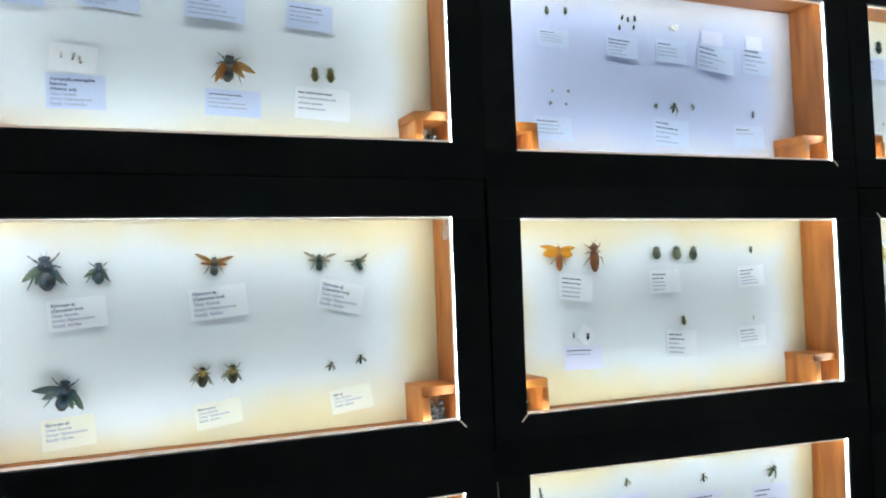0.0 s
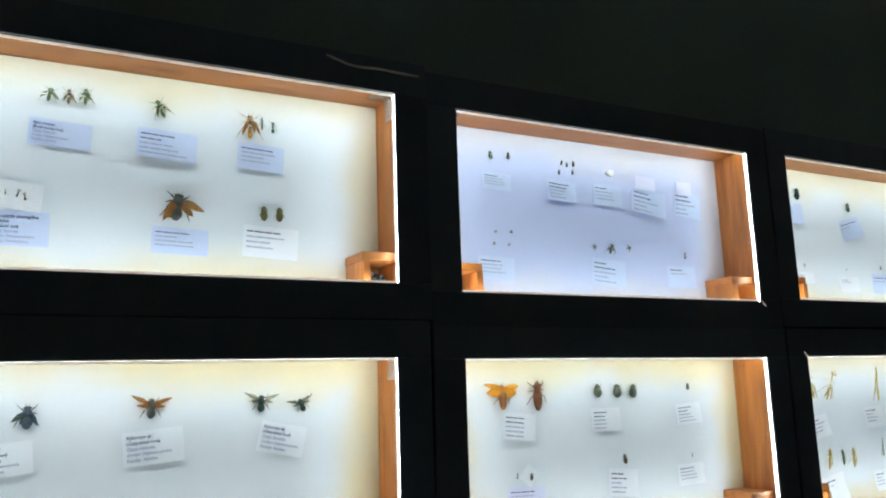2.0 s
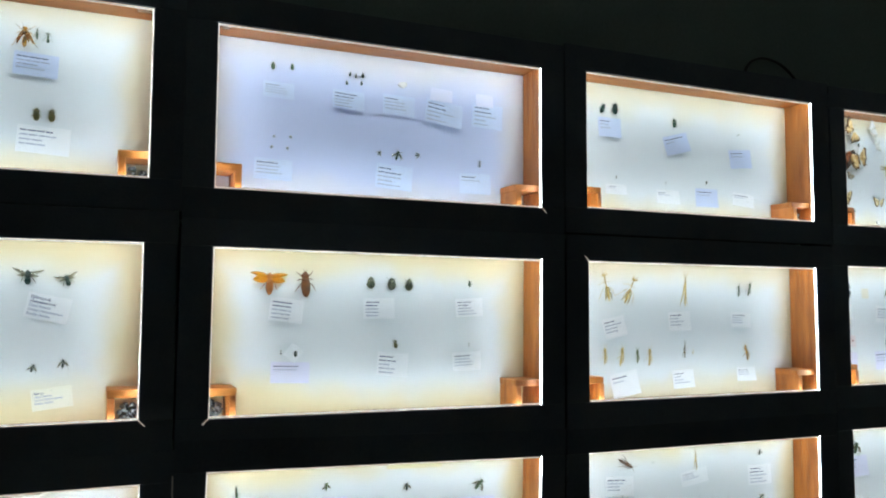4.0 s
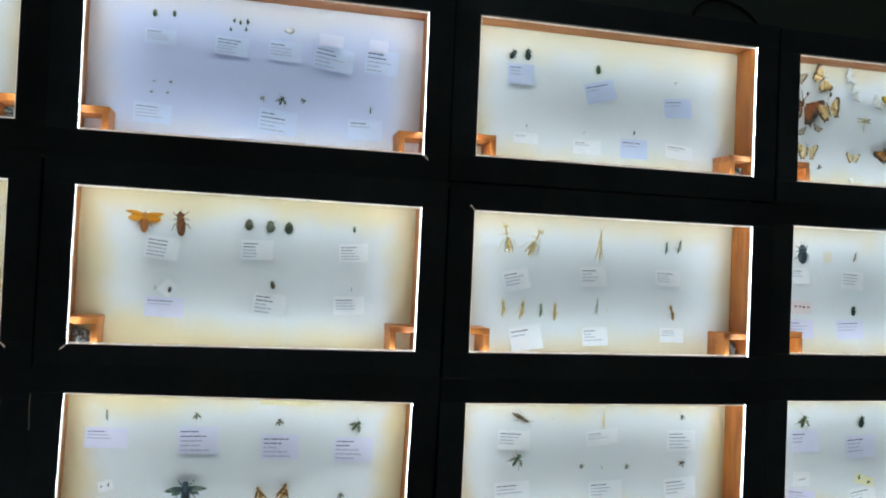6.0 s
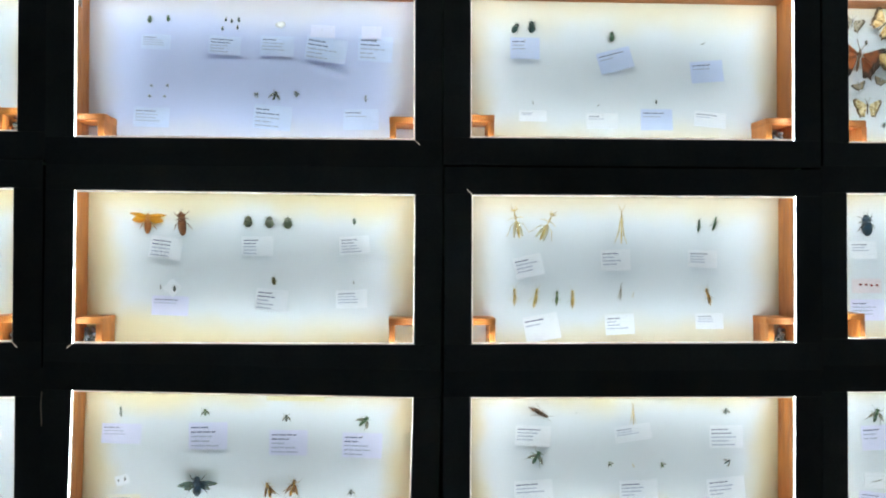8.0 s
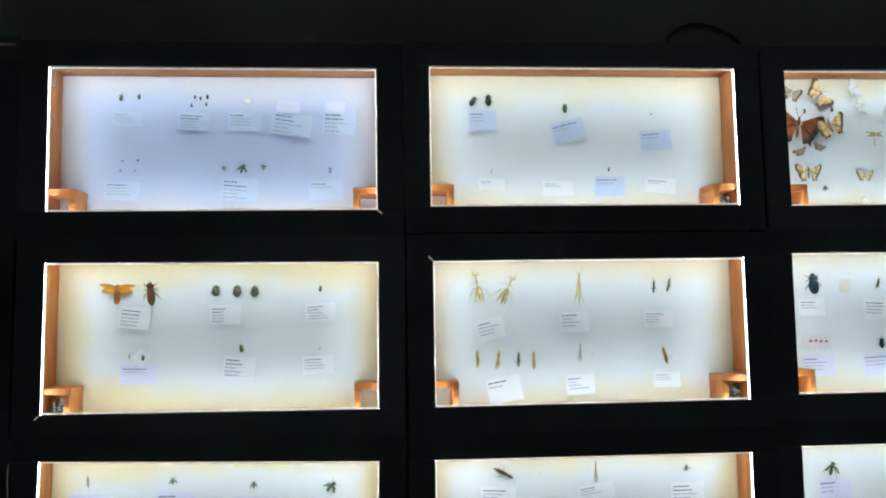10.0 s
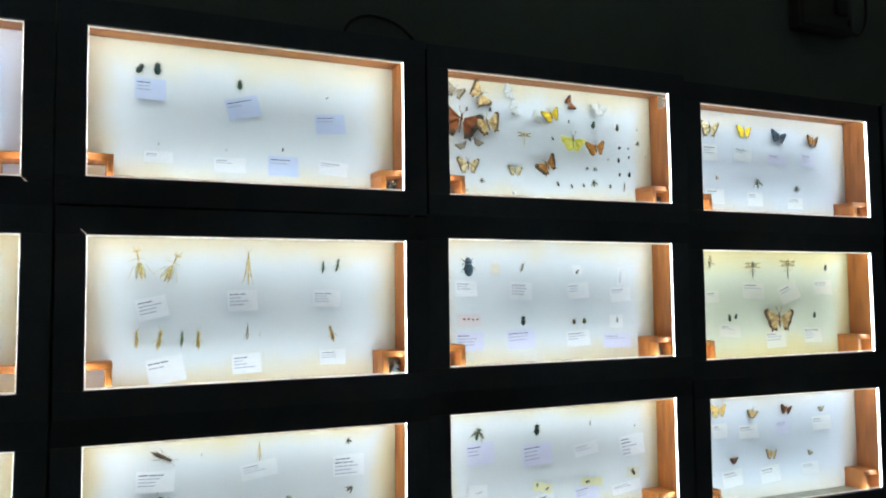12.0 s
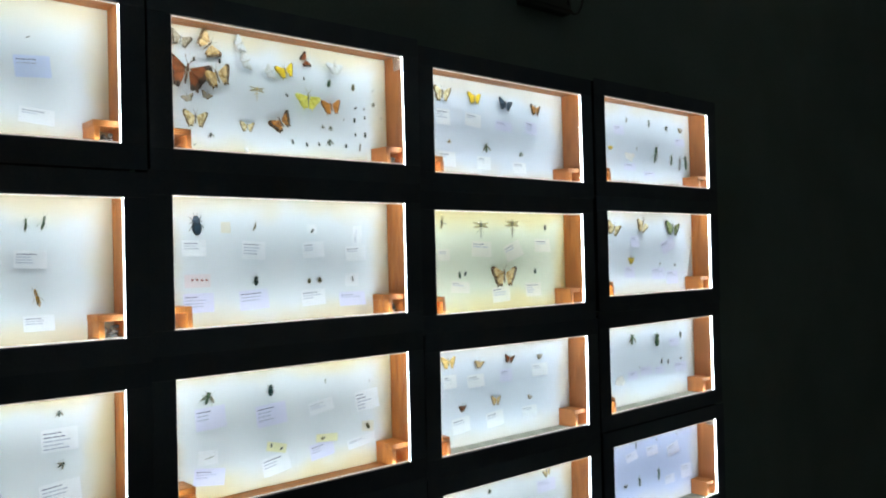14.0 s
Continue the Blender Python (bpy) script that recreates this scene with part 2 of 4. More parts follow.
SHELL = {k: material("body_" + k, a, 0.28 if k in ("blue", "green", "dark", "spotted", "ember") else 0.45, spec=0.55 if k in ("blue", "green", "spotted", "ember") else 0.2, second=b, scale=13.0 if k == "spotted" else 6.0, fine=50, bump=0.2, low=0.56 if k == "spotted" else 0.48, high=0.60 if k == "spotted" else 0.56) for k, (a, b, w) in TONES.items()}
FILM = {"smoke": clear("wing_smoky", 0.06, (0.86, 0.85, 0.76, 1), (0.12, 0.11, 0.06), 0.16),
        "amber": clear("wing_amber", 0.05, (0.86, 0.66, 0.38, 1), (0.36, 0.16, 0.05), 0.36),
        "rust": clear("wing_rust", 0.06, (0.85, 0.50, 0.20, 1), (0.45, 0.17, 0.04), 0.6),
        "blue": clear("wing_blue", 0.12, (0.56, 0.62, 0.44, 1), (0.03, 0.10, 0.20), 0.22),
        "clear": clear("wing_clear", 0.06, (0.96, 0.93, 0.80, 1), (0.60, 0.52, 0.28), 0.18),
        "orange": clear("wing_orange", 0.05, (1.0, 0.80, 0.28, 1), (0.75, 0.36, 0.04), 0.42),
        "bright": clear("wing_yellow", 0.06, (0.98, 0.92, 0.50, 1), (0.75, 0.60, 0.12), 0.3)}
SCALES = {"grey": wing_paint("scales_grey", (0.52, 0.46, 0.36), (0.18, 0.15, 0.10), (0.10, 0.08, 0.05), 0.72),
          "tan": wing_paint("scales_tan", (0.82, 0.64, 0.34), (0.50, 0.30, 0.10), (0.11, 0.07, 0.04), 0.70),
          "brown": wing_paint("scales_brown", (0.34, 0.10, 0.03), (0.16, 0.06, 0.03), (0.04, 0.03, 0.025), 0.62),
          "cream": wing_paint("scales_cream", (0.88, 0.80, 0.52), (0.46, 0.34, 0.14), (0.14, 0.10, 0.05), 0.74),
          "orange": wing_paint("scales_orange", (0.76, 0.36, 0.09), (0.22, 0.08, 0.03), (0.05, 0.035, 0.025), 0.62),
          "yellow": wing_paint("scales_yellow", (0.92, 0.70, 0.05), (0.85, 0.55, 0.03), (0.14, 0.10, 0.02), 0.80),
          "lemon": wing_paint("scales_lemon", (0.95, 0.93, 0.26), (0.80, 0.74, 0.06), (0.55, 0.52, 0.08), 0.9),
          "rust": wing_paint("scales_rust", (0.82, 0.36, 0.08), (0.62, 0.24, 0.05), (0.10, 0.05, 0.03), 0.82),
          "black": wing_paint("scales_black", (0.04, 0.07, 0.11), (0.09, 0.14, 0.20), (0.012, 0.015, 0.02)),
          "green": wing_paint("scales_green", (0.30, 0.36, 0.16), (0.05, 0.07, 0.03), (0.03, 0.04, 0.02), 0.7),
          "straw": wing_paint("scales_straw", (0.82, 0.62, 0.24), (0.62, 0.42, 0.15), (0.10, 0.07, 0.03), 0.86),
          "white": wing_paint("scales_white", (0.72, 0.75, 0.78), (0.62, 0.66, 0.68), (0.42, 0.44, 0.42), 0.84),
          "dark": wing_paint("scales_dark", (0.04, 0.045, 0.04), (0.08, 0.09, 0.07), (0.02, 0.02, 0.02))}


# ---- mesh helpers ----
def mesh_of(bm, name, mat, smooth=False):
    me = bpy.data.meshes.new(name)
    if smooth:
        for f in bm.faces:
            f.smooth = True
    bm.normal_update()
    bm.to_mesh(me)
    bm.free()
    me.materials.append(mat)
    return me


def thicken(bm, thick):
    """Makes a closed shell of an open sheet, grown behind its faces."""
    bm.normal_update()
    front = bm.faces[:]
    layer = bm.loops.layers.uv.active
    rim = [(e.verts[0], e.verts[1], e.link_loops[0].vert) for e in bm.edges if len(e.link_faces) == 1]
    twin = {q: bm.verts.new(q.co - q.normal * thick) for q in bm.verts[:]}
    for f in front:
        g = bm.faces.new([twin[q] for q in reversed(f.verts)])
        if layer:
            place = {lp.vert: lp[layer].uv.copy() for lp in f.loops}
            for q, lp in zip(reversed(f.verts[:]), g.loops):
                lp[layer].uv = place[q]
    for a, b, first in rim:
        if first != a:
            a, b = b, a
        bm.faces.new((b, a, twin[a], twin[b]))


def part(name, me, parent, m=None, label=""):
    ob = new(name, me)
    ob.parent = parent
    if m is not None:
        ob.matrix_basis = m
    if label:
        ob["label"] = label
    return ob


def box(x0, x1, y0, y1, z0, z1, bevel=0.0):
    bm = bmesh.new()
    bmesh.ops.create_cube(bm, size=1, matrix=Matrix.Translation(((x0 + x1) / 2, (y0 + y1) / 2, (z0 + z1) / 2)) @ Matrix.Diagonal((x1 - x0, y1 - y0, z1 - z0, 1)))
    if bevel:
        bmesh.ops.bevel(bm, geom=bm.edges[:], offset=bevel, segments=2, affect="EDGES", profile=0.6)
    return bm


def lump(bm, at, size, seg=10, rings=7, turn=0.0):
    """An ellipsoid, leaning by turn degrees in the plane of the board."""
    bmesh.ops.create_uvsphere(bm, u_segments=seg, v_segments=rings, radius=1,
                              matrix=Matrix.Translation(at) @ pose(0, 0, 0, 0, turn, 0) @ Matrix.Diagonal((*size, 1)))


def tube(bm, pts, radii, seg=5):
    """A tapered tube along points."""
    rows = []
    for n, p in enumerate(pts):
        p = Vector(p)
        d = (Vector(pts[min(n + 1, len(pts) - 1)]) - Vector(pts[max(n - 1, 0)])).normalized()
        a = d.orthogonal().normalized()
        b = d.cross(a)
        rows.append([bm.verts.new(p + radii[n] * (math.cos(k * math.tau / seg) * a + math.sin(k * math.tau / seg) * b)) for k in range(seg)])
    for r0, r1 in zip(rows, rows[1:]):
        for k in range(seg):
            bm.faces.new((r0[k], r0[(k + 1) % seg], r1[(k + 1) % seg], r1[k]))
    bm.faces.new(rows[0][::-1])
    bm.faces.new(rows[-1])


def blade(length, width, camber=0.06, tip=0.55, scallop=0.0, thick=0.006, seg=12):
    """A wing that grows from its root along +x: a narrow root, the greatest width past the middle, cambered and thin."""
    bm = bmesh.new()
    rows = []
    for n in range(seg + 1):
        t = n / seg
        half = width * 0.5 * (math.sin(math.pi * min(1, t ** tip * 0.96 + 0.04)) ** 0.75 + 0.03) * (1 + scallop * math.sin(t * 22))
        y = -camber * math.sin(t * math.pi)
        rows.append([bm.verts.new((t * length, y - camber * 0.4 * (1 - k * k), k * half + 0.12 * width * t)) for k in (-1, -0.4, 0.4, 1)])
    for r0, r1 in zip(rows, rows[1:]):
        for k in range(3):
            bm.faces.new((r0[k], r1[k], r1[k + 1], r0[k + 1]))
    thicken(bm, thick)
    return bm


def fan(low, high, shape, camber=0.05, thick=0.012, rings=5, rays=12):
    """A broad wing round its root at the origin, between two angles; shape gives the reach at 0 (low) to 1 (high)."""
    bm = bmesh.new()
    layer = bm.loops.layers.uv.new("span")
    place = {}
    rows = []
    for i in range(rings + 1):
        row = []
        for k in range(rays + 1):
            t, d = k / rays, 0.06 + 0.94 * i / rings
            a = math.radians(low + (high - low) * t)
            q = bm.verts.new((math.cos(a) * shape(t) * d, -camber * math.sin(d * 2.2) - 0.02 * math.sin(t * 9), math.sin(a) * shape(t) * d))
            place[q] = (t, d)
            row.append(q)
        rows.append(row)
    for r0, r1 in zip(rows, rows[1:]):
        for k in range(rays):
            f = bm.faces.new((r0[k], r1[k], r1[k + 1], r0[k + 1]))
            for lp in f.loops:
                lp[layer].uv = place[lp.vert]
    thicken(bm, thick)
    return bm


def forewing(t):
    return 0.68 + 0.32 * t ** 1.3 - 0.06 * math.sin(t * math.pi) - 0.24 * (max(0, t - 0.74) / 0.26) ** 2


def hindwing(t):
    return 0.98 - 0.30 * abs(t - 0.35) ** 1.3 + 0.03 * math.sin(t * 30) + (0.16 if 0.22 < t < 0.32 else 0)


def wedge(x0, x1, y0, y1, z0, z1):
    """A strip of light behind a lip: its lit face leans towards the back and the middle of the box."""
    bm = bmesh.new()
    ends = [[bm.verts.new((x, y, z)) for y, z in ((y0, z0), (y1, z1), (y0, z1))] for x in (x0, x1)]
    bm.faces.new(ends[0])
    bm.faces.new(ends[1][::-1])
    for k in range(3):
        j = (k + 1) % 3
        bm.faces.new((ends[0][j], ends[0][k], ends[1][k], ends[1][j]))
    bmesh.ops.recalc_face_normals(bm, faces=bm.faces[:])
    return bm


# ---- the room ----
def slab(name, x0, x1, y0, y1, z0, z1, mat, label, category, bevel=0.0):
    me = mesh_of(box(x0, x1, y0, y1, z0, z1, bevel), name, mat)
    return tagged(new(name, me), label, category, "", "structure")


WALL_Y, LIP_Y, BACK_Y = 0.8915, 0.806, 0.872
slab("floor", -2.4, 5.2, -3.2, WALL_Y, -0.10, 0.0, FLOOR, "dull grey cement floor in a dark room", "floor")
slab("ceiling", -2.4, 5.2, -3.2, WALL_Y, 2.9, 3.0, CEILING, "plain painted ceiling in shadow", "ceiling")
slab("wall_north", -2.4, 5.2, WALL_Y, WALL_Y + 0.15, -0.1, 3.0, WALL, "dark greenish painted wall behind the cases", "wall")
# Floor, ceiling and these walls are unseen; pale tones bounce case light back.
slab("wall_south", -2.4, 5.2, -3.35, -3.2, -0.1, 3.0, PALE, "unseen pale wall that bounces light back into the room", "wall")
slab("wall_west", -2.55, -2.4, -3.35, WALL_Y + 0.15, -0.1, 3.0, PALE, "unseen pale wall that bounces light back into the room", "wall")
slab("wall_east", 5.2, 5.35, -3.35, WALL_Y + 0.15, -0.1, 3.0, PALE, "unseen pale wall that bounces light back into the room", "wall")

# ---- the display cases ----
CASE_X = [0.0955, 0.6715, 1.2510, 1.825, 2.4000, 2.993]
CASE_W = [0.492, 0.496, 0.496, 0.489, 0.493, 0.503]
CASE_Z = [[1.789, 1.483, 1.181, 0.877], [1.7815, 1.479, 1.183, 0.878], [1.786, 1.4775, 1.174, 0.870],
          [1.785, 1.4835, 1.1795, 0.874], [1.775, 1.472, 1.169, 0.866], [1.783, 1.4825, 1.178, 0.869]]
CASE_SHIFT = {(0, 0): 0.001, (0, 1): -0.003, (0, 2): 0.001, (0, 3): 0.001, (1, 2): -0.004, (2, 1): 0.002, (3, 0): 0.004, (4, 1): -0.004, (5, 2): -0.004}
CASE_LEAN = {(1, 1): 0.4, (1, 2): 1.6, (2, 2): 0.3, (4, 2): 0.5, (5, 2): -0.2, (3, 0): -0.3, (4, 3): 0.4}
TINT = {(1, 0): "blue", (0, 1): "cream", (1, 1): "cream", (1, 2): "cream", (2, 2): "cream", (4, 1): "straw", (5, 0): "lilac",
        (5, 1): "lilac", (5, 2): "lilac", (5, 3): "blue", (4, 0): "lilac", (4, 2): "lilac", (3, 2): "cream"}
W, H = 0.494, 0.2235
w, h = W / 2, H / 2
F = 0.0408                       # width of a frame member
Y0, Y1, Y2, Y3 = -0.004, 0.0, 0.0048, 0.0135   # frame front, lip, ends of the light strips at the sides and along the top and bottom
D = BACK_Y - LIP_Y              # depth of the box behind the lip
SIDE = 0.006                    # how far the wood stands back behind the lip

frame_rail = mesh_of(box(-w - F, w + F, Y0, Y1, 0, F, 0.0012), "frame_rail", BLACK)
frame_stile = mesh_of(box(0, F, Y0, Y1, -h, h, 0.0012), "frame_stile", BLACK)
box_rail = mesh_of(box(-w - F + 0.0053, w + F - 0.0053, Y1, D + 0.0125, 0.0165, F - 0.0053), "box_rail", BOARD)
box_stile = mesh_of(box(0.0165, F - 0.0053, Y1, D + 0.0125, -h - 0.016, h + 0.016), "box_stile", BOARD)
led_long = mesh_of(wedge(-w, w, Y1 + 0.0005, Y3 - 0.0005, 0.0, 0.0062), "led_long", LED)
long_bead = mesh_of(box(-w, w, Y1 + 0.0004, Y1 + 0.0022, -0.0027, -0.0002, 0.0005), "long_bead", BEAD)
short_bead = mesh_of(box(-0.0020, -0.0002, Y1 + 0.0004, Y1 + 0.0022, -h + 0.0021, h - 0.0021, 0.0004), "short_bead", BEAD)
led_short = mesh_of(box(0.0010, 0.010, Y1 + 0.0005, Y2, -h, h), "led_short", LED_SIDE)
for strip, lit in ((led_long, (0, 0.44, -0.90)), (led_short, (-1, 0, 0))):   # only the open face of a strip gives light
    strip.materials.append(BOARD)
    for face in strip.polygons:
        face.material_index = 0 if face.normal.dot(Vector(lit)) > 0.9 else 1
glass_pane = mesh_of(box(-w - 0.004, w + 0.004, Y1 - 0.0032, Y1 - 0.0008, -h - 0.004, h + 0.004), "glass_pane", GLASS)
back_board = mesh_of(box(-w - 0.016, w + 0.016, D + 0.0065, D + 0.0115, -h - 0.014, h + 0.014), "back_board", BOARD)
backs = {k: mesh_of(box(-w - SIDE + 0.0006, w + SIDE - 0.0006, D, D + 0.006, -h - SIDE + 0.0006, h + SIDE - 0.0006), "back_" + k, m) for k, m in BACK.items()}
liners, posts = [], []
for long_wood, short_wood in ((WOOD[0], WOOD[1]), (WOOD[2], WOOD[3])):
    liners.append((mesh_of(box(-w - 0.016, w + 0.016, Y3, D + 0.004, SIDE, 0.016, 0.0008), "long_side", long_wood),
                   mesh_of(box(SIDE, 0.016, Y2, D + 0.004, -h - SIDE, h + SIDE, 0.0008), "short_side", short_wood)))
    posts.append((mesh_of(box(0, 0.009, Y2 + 0.006, D - 0.0005, 0, 0.0325, 0.0012), "corner_post", short_wood),
                  mesh_of(box(-0.0335, 0.0098, Y2 + 0.0085, D - 0.0005, 0, 0.0105, 0.0014), "corner_cap", long_wood)))


LINING = material("dusty_white_paint", (0.56, 0.57, 0.50), 0.8, second=(0.30, 0.31, 0.25), scale=14, bump=0.3, fine=90)
pale_side = mesh_of(box(-w - 0.016, w + 0.016, Y3, D + 0.004, SIDE, 0.016, 0.0008), "pale_side", LINING)


def crumbs():
    bm = bmesh.new()
    rng = random.Random(4)
    for n in range(46):
        s = rng.uniform(0.0022, 0.0042)
        lump(bm, (rng.uniform(-0.010, 0.010), rng.uniform(-0.011, 0.011), s * 0.8 + 0.022 * n / 46 * rng.uniform(0.6, 1)), (s, s, s * 0.8), 6, 4)
    return mesh_of(bm, "mothball_heap", CRUMB, True)


CRUMBS = crumbs()
HEAPS = {(0, 1, 1), (1, 1, -1), (2, 1, 1), (3, 0, 1), (3, 1, 1), (2, 0, 1), (0, 0, 1)}


def display_case(c, r):
    brown = 1 if c >= 3 and r in (0, 2, 3) and (c, r) not in ((3, 2),) else 0
    case = new("display_case")
    case.matrix_basis = pose(CASE_X[c] + CASE_SHIFT.get((c, r), 0), LIP_Y - 0.0004 * ((c + 2 * r) % 3), CASE_Z[c][r], 0, CASE_LEAN.get((c, r), 0), 0) @ Matrix.Diagonal((CASE_W[c] / W, 1, 1, 1))
    tone = TINT.get((c, r), "white")
    tagged(case, "black-framed wooden insect case, lit inside, with %s backing" % {"white": "white", "blue": "bluish white", "cream": "cream white",
           "straw": "pale yellow", "lilac": "lilac white"}[tone], "display case", "wall of insect cases")
    flip, mirror = pose(0, 0, 0, 0, 180, 0), Matrix.Diagonal((-1, 1, 1, 1))
    up = Matrix.Translation((0, 0, h))
    right = Matrix.Translation((w, 0, 0))
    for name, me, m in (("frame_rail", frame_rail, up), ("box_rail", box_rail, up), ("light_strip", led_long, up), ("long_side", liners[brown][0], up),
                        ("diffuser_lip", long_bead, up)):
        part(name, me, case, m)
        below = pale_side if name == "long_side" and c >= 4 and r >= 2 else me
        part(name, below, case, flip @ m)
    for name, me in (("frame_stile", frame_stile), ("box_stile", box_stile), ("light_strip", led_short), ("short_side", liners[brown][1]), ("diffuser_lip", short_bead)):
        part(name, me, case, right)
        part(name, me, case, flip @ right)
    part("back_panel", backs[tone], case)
    part("back_board", back_board, case)
    pane = part("glass_pane", glass_pane, case)
    pane.visible_shadow = False
    post, cap = posts[brown]
    for side in (1, -1):
        turn = Matrix.Identity(4) if side < 0 else mirror
        at = Matrix.Translation((side * (w - 0.028), 0, -h - SIDE + 0.0005))
        p = part("corner_post", post, case, at @ turn)
        part("corner_cap", cap, p, Matrix.Translation((0, 0, 0.0325)))
        if (c, r, side) in HEAPS:
            part("mothball_heap", CRUMBS, case, Matrix.Translation((side * (w - 0.011), 0.044, -h - SIDE)) @ pose(0, 0, 0, 0, 0, 40 * c + 70 * r + 90 * side),
                 "grey crumbled mothballs")
    return case


def corner_tape(c, r, side):
    """Crumpled clear tape over an upper corner of a case, inside."""
    rng = random.Random(c * 7 + r)
    bm = bmesh.new()
    n = 7
    for axis in (0, 1):
        rows = []
        for i in range(n + 1):
            t = i / n
            row = []
            for k in (0, 0.5, 1):
                lift = rng.uniform(0.0006, 0.0022)
                y = Y2 + 0.001 + 0.030 * k
                row.append(bm.verts.new((-0.026 * t, y, -lift) if axis == 0 else (-lift, y, -0.030 * t)))
            rows.append(row)
        for r0, r1 in zip(rows, rows[1:]):
            for k in range(2):
                bm.faces.new((r0[k], r1[k], r1[k + 1], r0[k + 1]))
    thicken(bm, 0.0002)
    at = Matrix.Translation((side * (w + SIDE), 0, h + SIDE)) @ Matrix.Diagonal((side, 1, 1, 1))
    part("corner_tape", mesh_of(bm, "corner_tape", TAPE), CASES[c, r], at, "crumpled clear tape")


def open_mitre(c, r, side, rise):
    """A thin glowing sliver laid over a corner joint of the frame, drawn for light leaking through."""
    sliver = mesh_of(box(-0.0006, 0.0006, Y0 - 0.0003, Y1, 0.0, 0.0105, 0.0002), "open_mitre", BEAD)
    part("open_mitre", sliver, CASES[c, r], Matrix.Translation((side * w, 0, rise * h)) @ pose(0, 0, 0, 0, (45 if rise > 0 else 135) * side, 0), "glowing sliver drawn for light leaking at a frame joint")


CASES = {(c, r): display_case(c, r) for c in range(6) for r in range(4)}
for c, r, side in ((0, 0, 1), (1, 0, -1), (3, 0, 1), (0, 1, 1), (5, 3, 1), (4, 0, -1)):
    corner_tape(c, r, side)
for c, r, side, rise in ((1, 0, 1, -1), (2, 1, -1, 1), (1, 1, -1, -1), (0, 1, 1, -1)):
    open_mitre(c, r, side, rise)

part("tape_patch", mesh_of(box(-0.044, 0.044, -0.0006, 0, -0.0075, 0.0075), "tape_patch", AGED_TAPE), CASES[1, 2], Matrix.Translation((0.066, D - 0.0001, 0.098)),
     "yellowed strip of tape")


def at_case(c, r, u, v, out):
    """A place on a case's backing, from millimetres right and up of its middle, metres in front of the board."""
    return pose(CASE_X[c] + u / 1000, BACK_Y - out, CASE_Z[c][r - 1] + v / 1000)


# ---- paper ----
def sheet(wd, ht, curl, lean, thick=0.0003):
    bm = bmesh.new()
    nx, nz = 6, 9
    grid = [[bm.verts.new((-wd / 2 + wd * i / nx, bend(i / nx, j / nz, curl, lean), -ht / 2 + ht * j / nz)) for i in range(nx + 1)] for j in range(nz + 1)]
    for j in range(nz):
        for i in range(nx):
            bm.faces.new((grid[j][i], grid[j][i + 1], grid[j + 1][i + 1], grid[j + 1][i]))
    thicken(bm, thick)
    return bm


def bend(a, b, curl, lean):
    """How far the paper stands off, at a across and b up."""
    return -curl * (1 - b) ** 2 * (0.6 + 0.4 * math.sin(a * 2.4 + lean)) - 0.25 * curl * (a - 0.5) ** 2


def strips(wd, ht, rows, curl, lean):
    """Printed lines as bars of words: rows of (height of the line, start, words, height of the letters)."""
    bm = bmesh.new()
    for z, x, words, tall in rows:
        for length in words:
            n = max(1, int(length / 0.006))
            for k in range(n):
                xa, xb = x + length * k / n, x + length * (k + 1) / n
                vs = []
                for px, pz in ((xa, z), (xb, z), (xb, z + tall), (xa, z + tall)):
                    vs.append(bm.verts.new((px, bend(px / wd + 0.5, pz / ht + 0.5, curl, lean) - 0.0006, pz)))
                bm.faces.new(vs)
            x += length + tall * 0.8
    thicken(bm, 0.0001)
    return bm


def letters(text, tall, x, z, wd, ht, curl, lean, most):
    cu = bpy.data.curves.new("line", "FONT")
    cu.body, cu.size, cu.resolution_u, cu.offset = text, tall * 1.35, 1, tall * 0.045
    ob = bpy.data.objects.new("line", cu)
    me = bpy.data.meshes.new_from_object(ob)
    bpy.data.objects.remove(ob)
    wide = max((v.co.x for v in me.vertices), default=1)
    k = min(1.0, most / wide)
    for v in me.vertices:
        px, pz = x + v.co.x * k, z + v.co.y
        v.co = (px, bend(px / wd + 0.5, pz / ht + 0.5, curl, lean) - 0.0007, pz)
    bm = bmesh.new()
    bm.from_mesh(me)
    bpy.data.meshes.remove(me)
    return bm


def pin_mesh():
    bm = bmesh.new()
    tube(bm, [(0, 0, 0), (0, 1, 0)], [0.00022, 0.00022], 6)
    bmesh.ops.create_uvsphere(bm, u_segments=7, v_segments=5, radius=0.0007, matrix=Matrix.Diagonal((1, 0.0012, 1, 1)))
    return mesh_of(bm, "pin", STEEL, True)


PIN = pin_mesh()
seed = random.Random(11)
PAPER_WORD = {"white": "white", "blue": "bluish white", "lilac": "lilac white", "cream": "cream"}


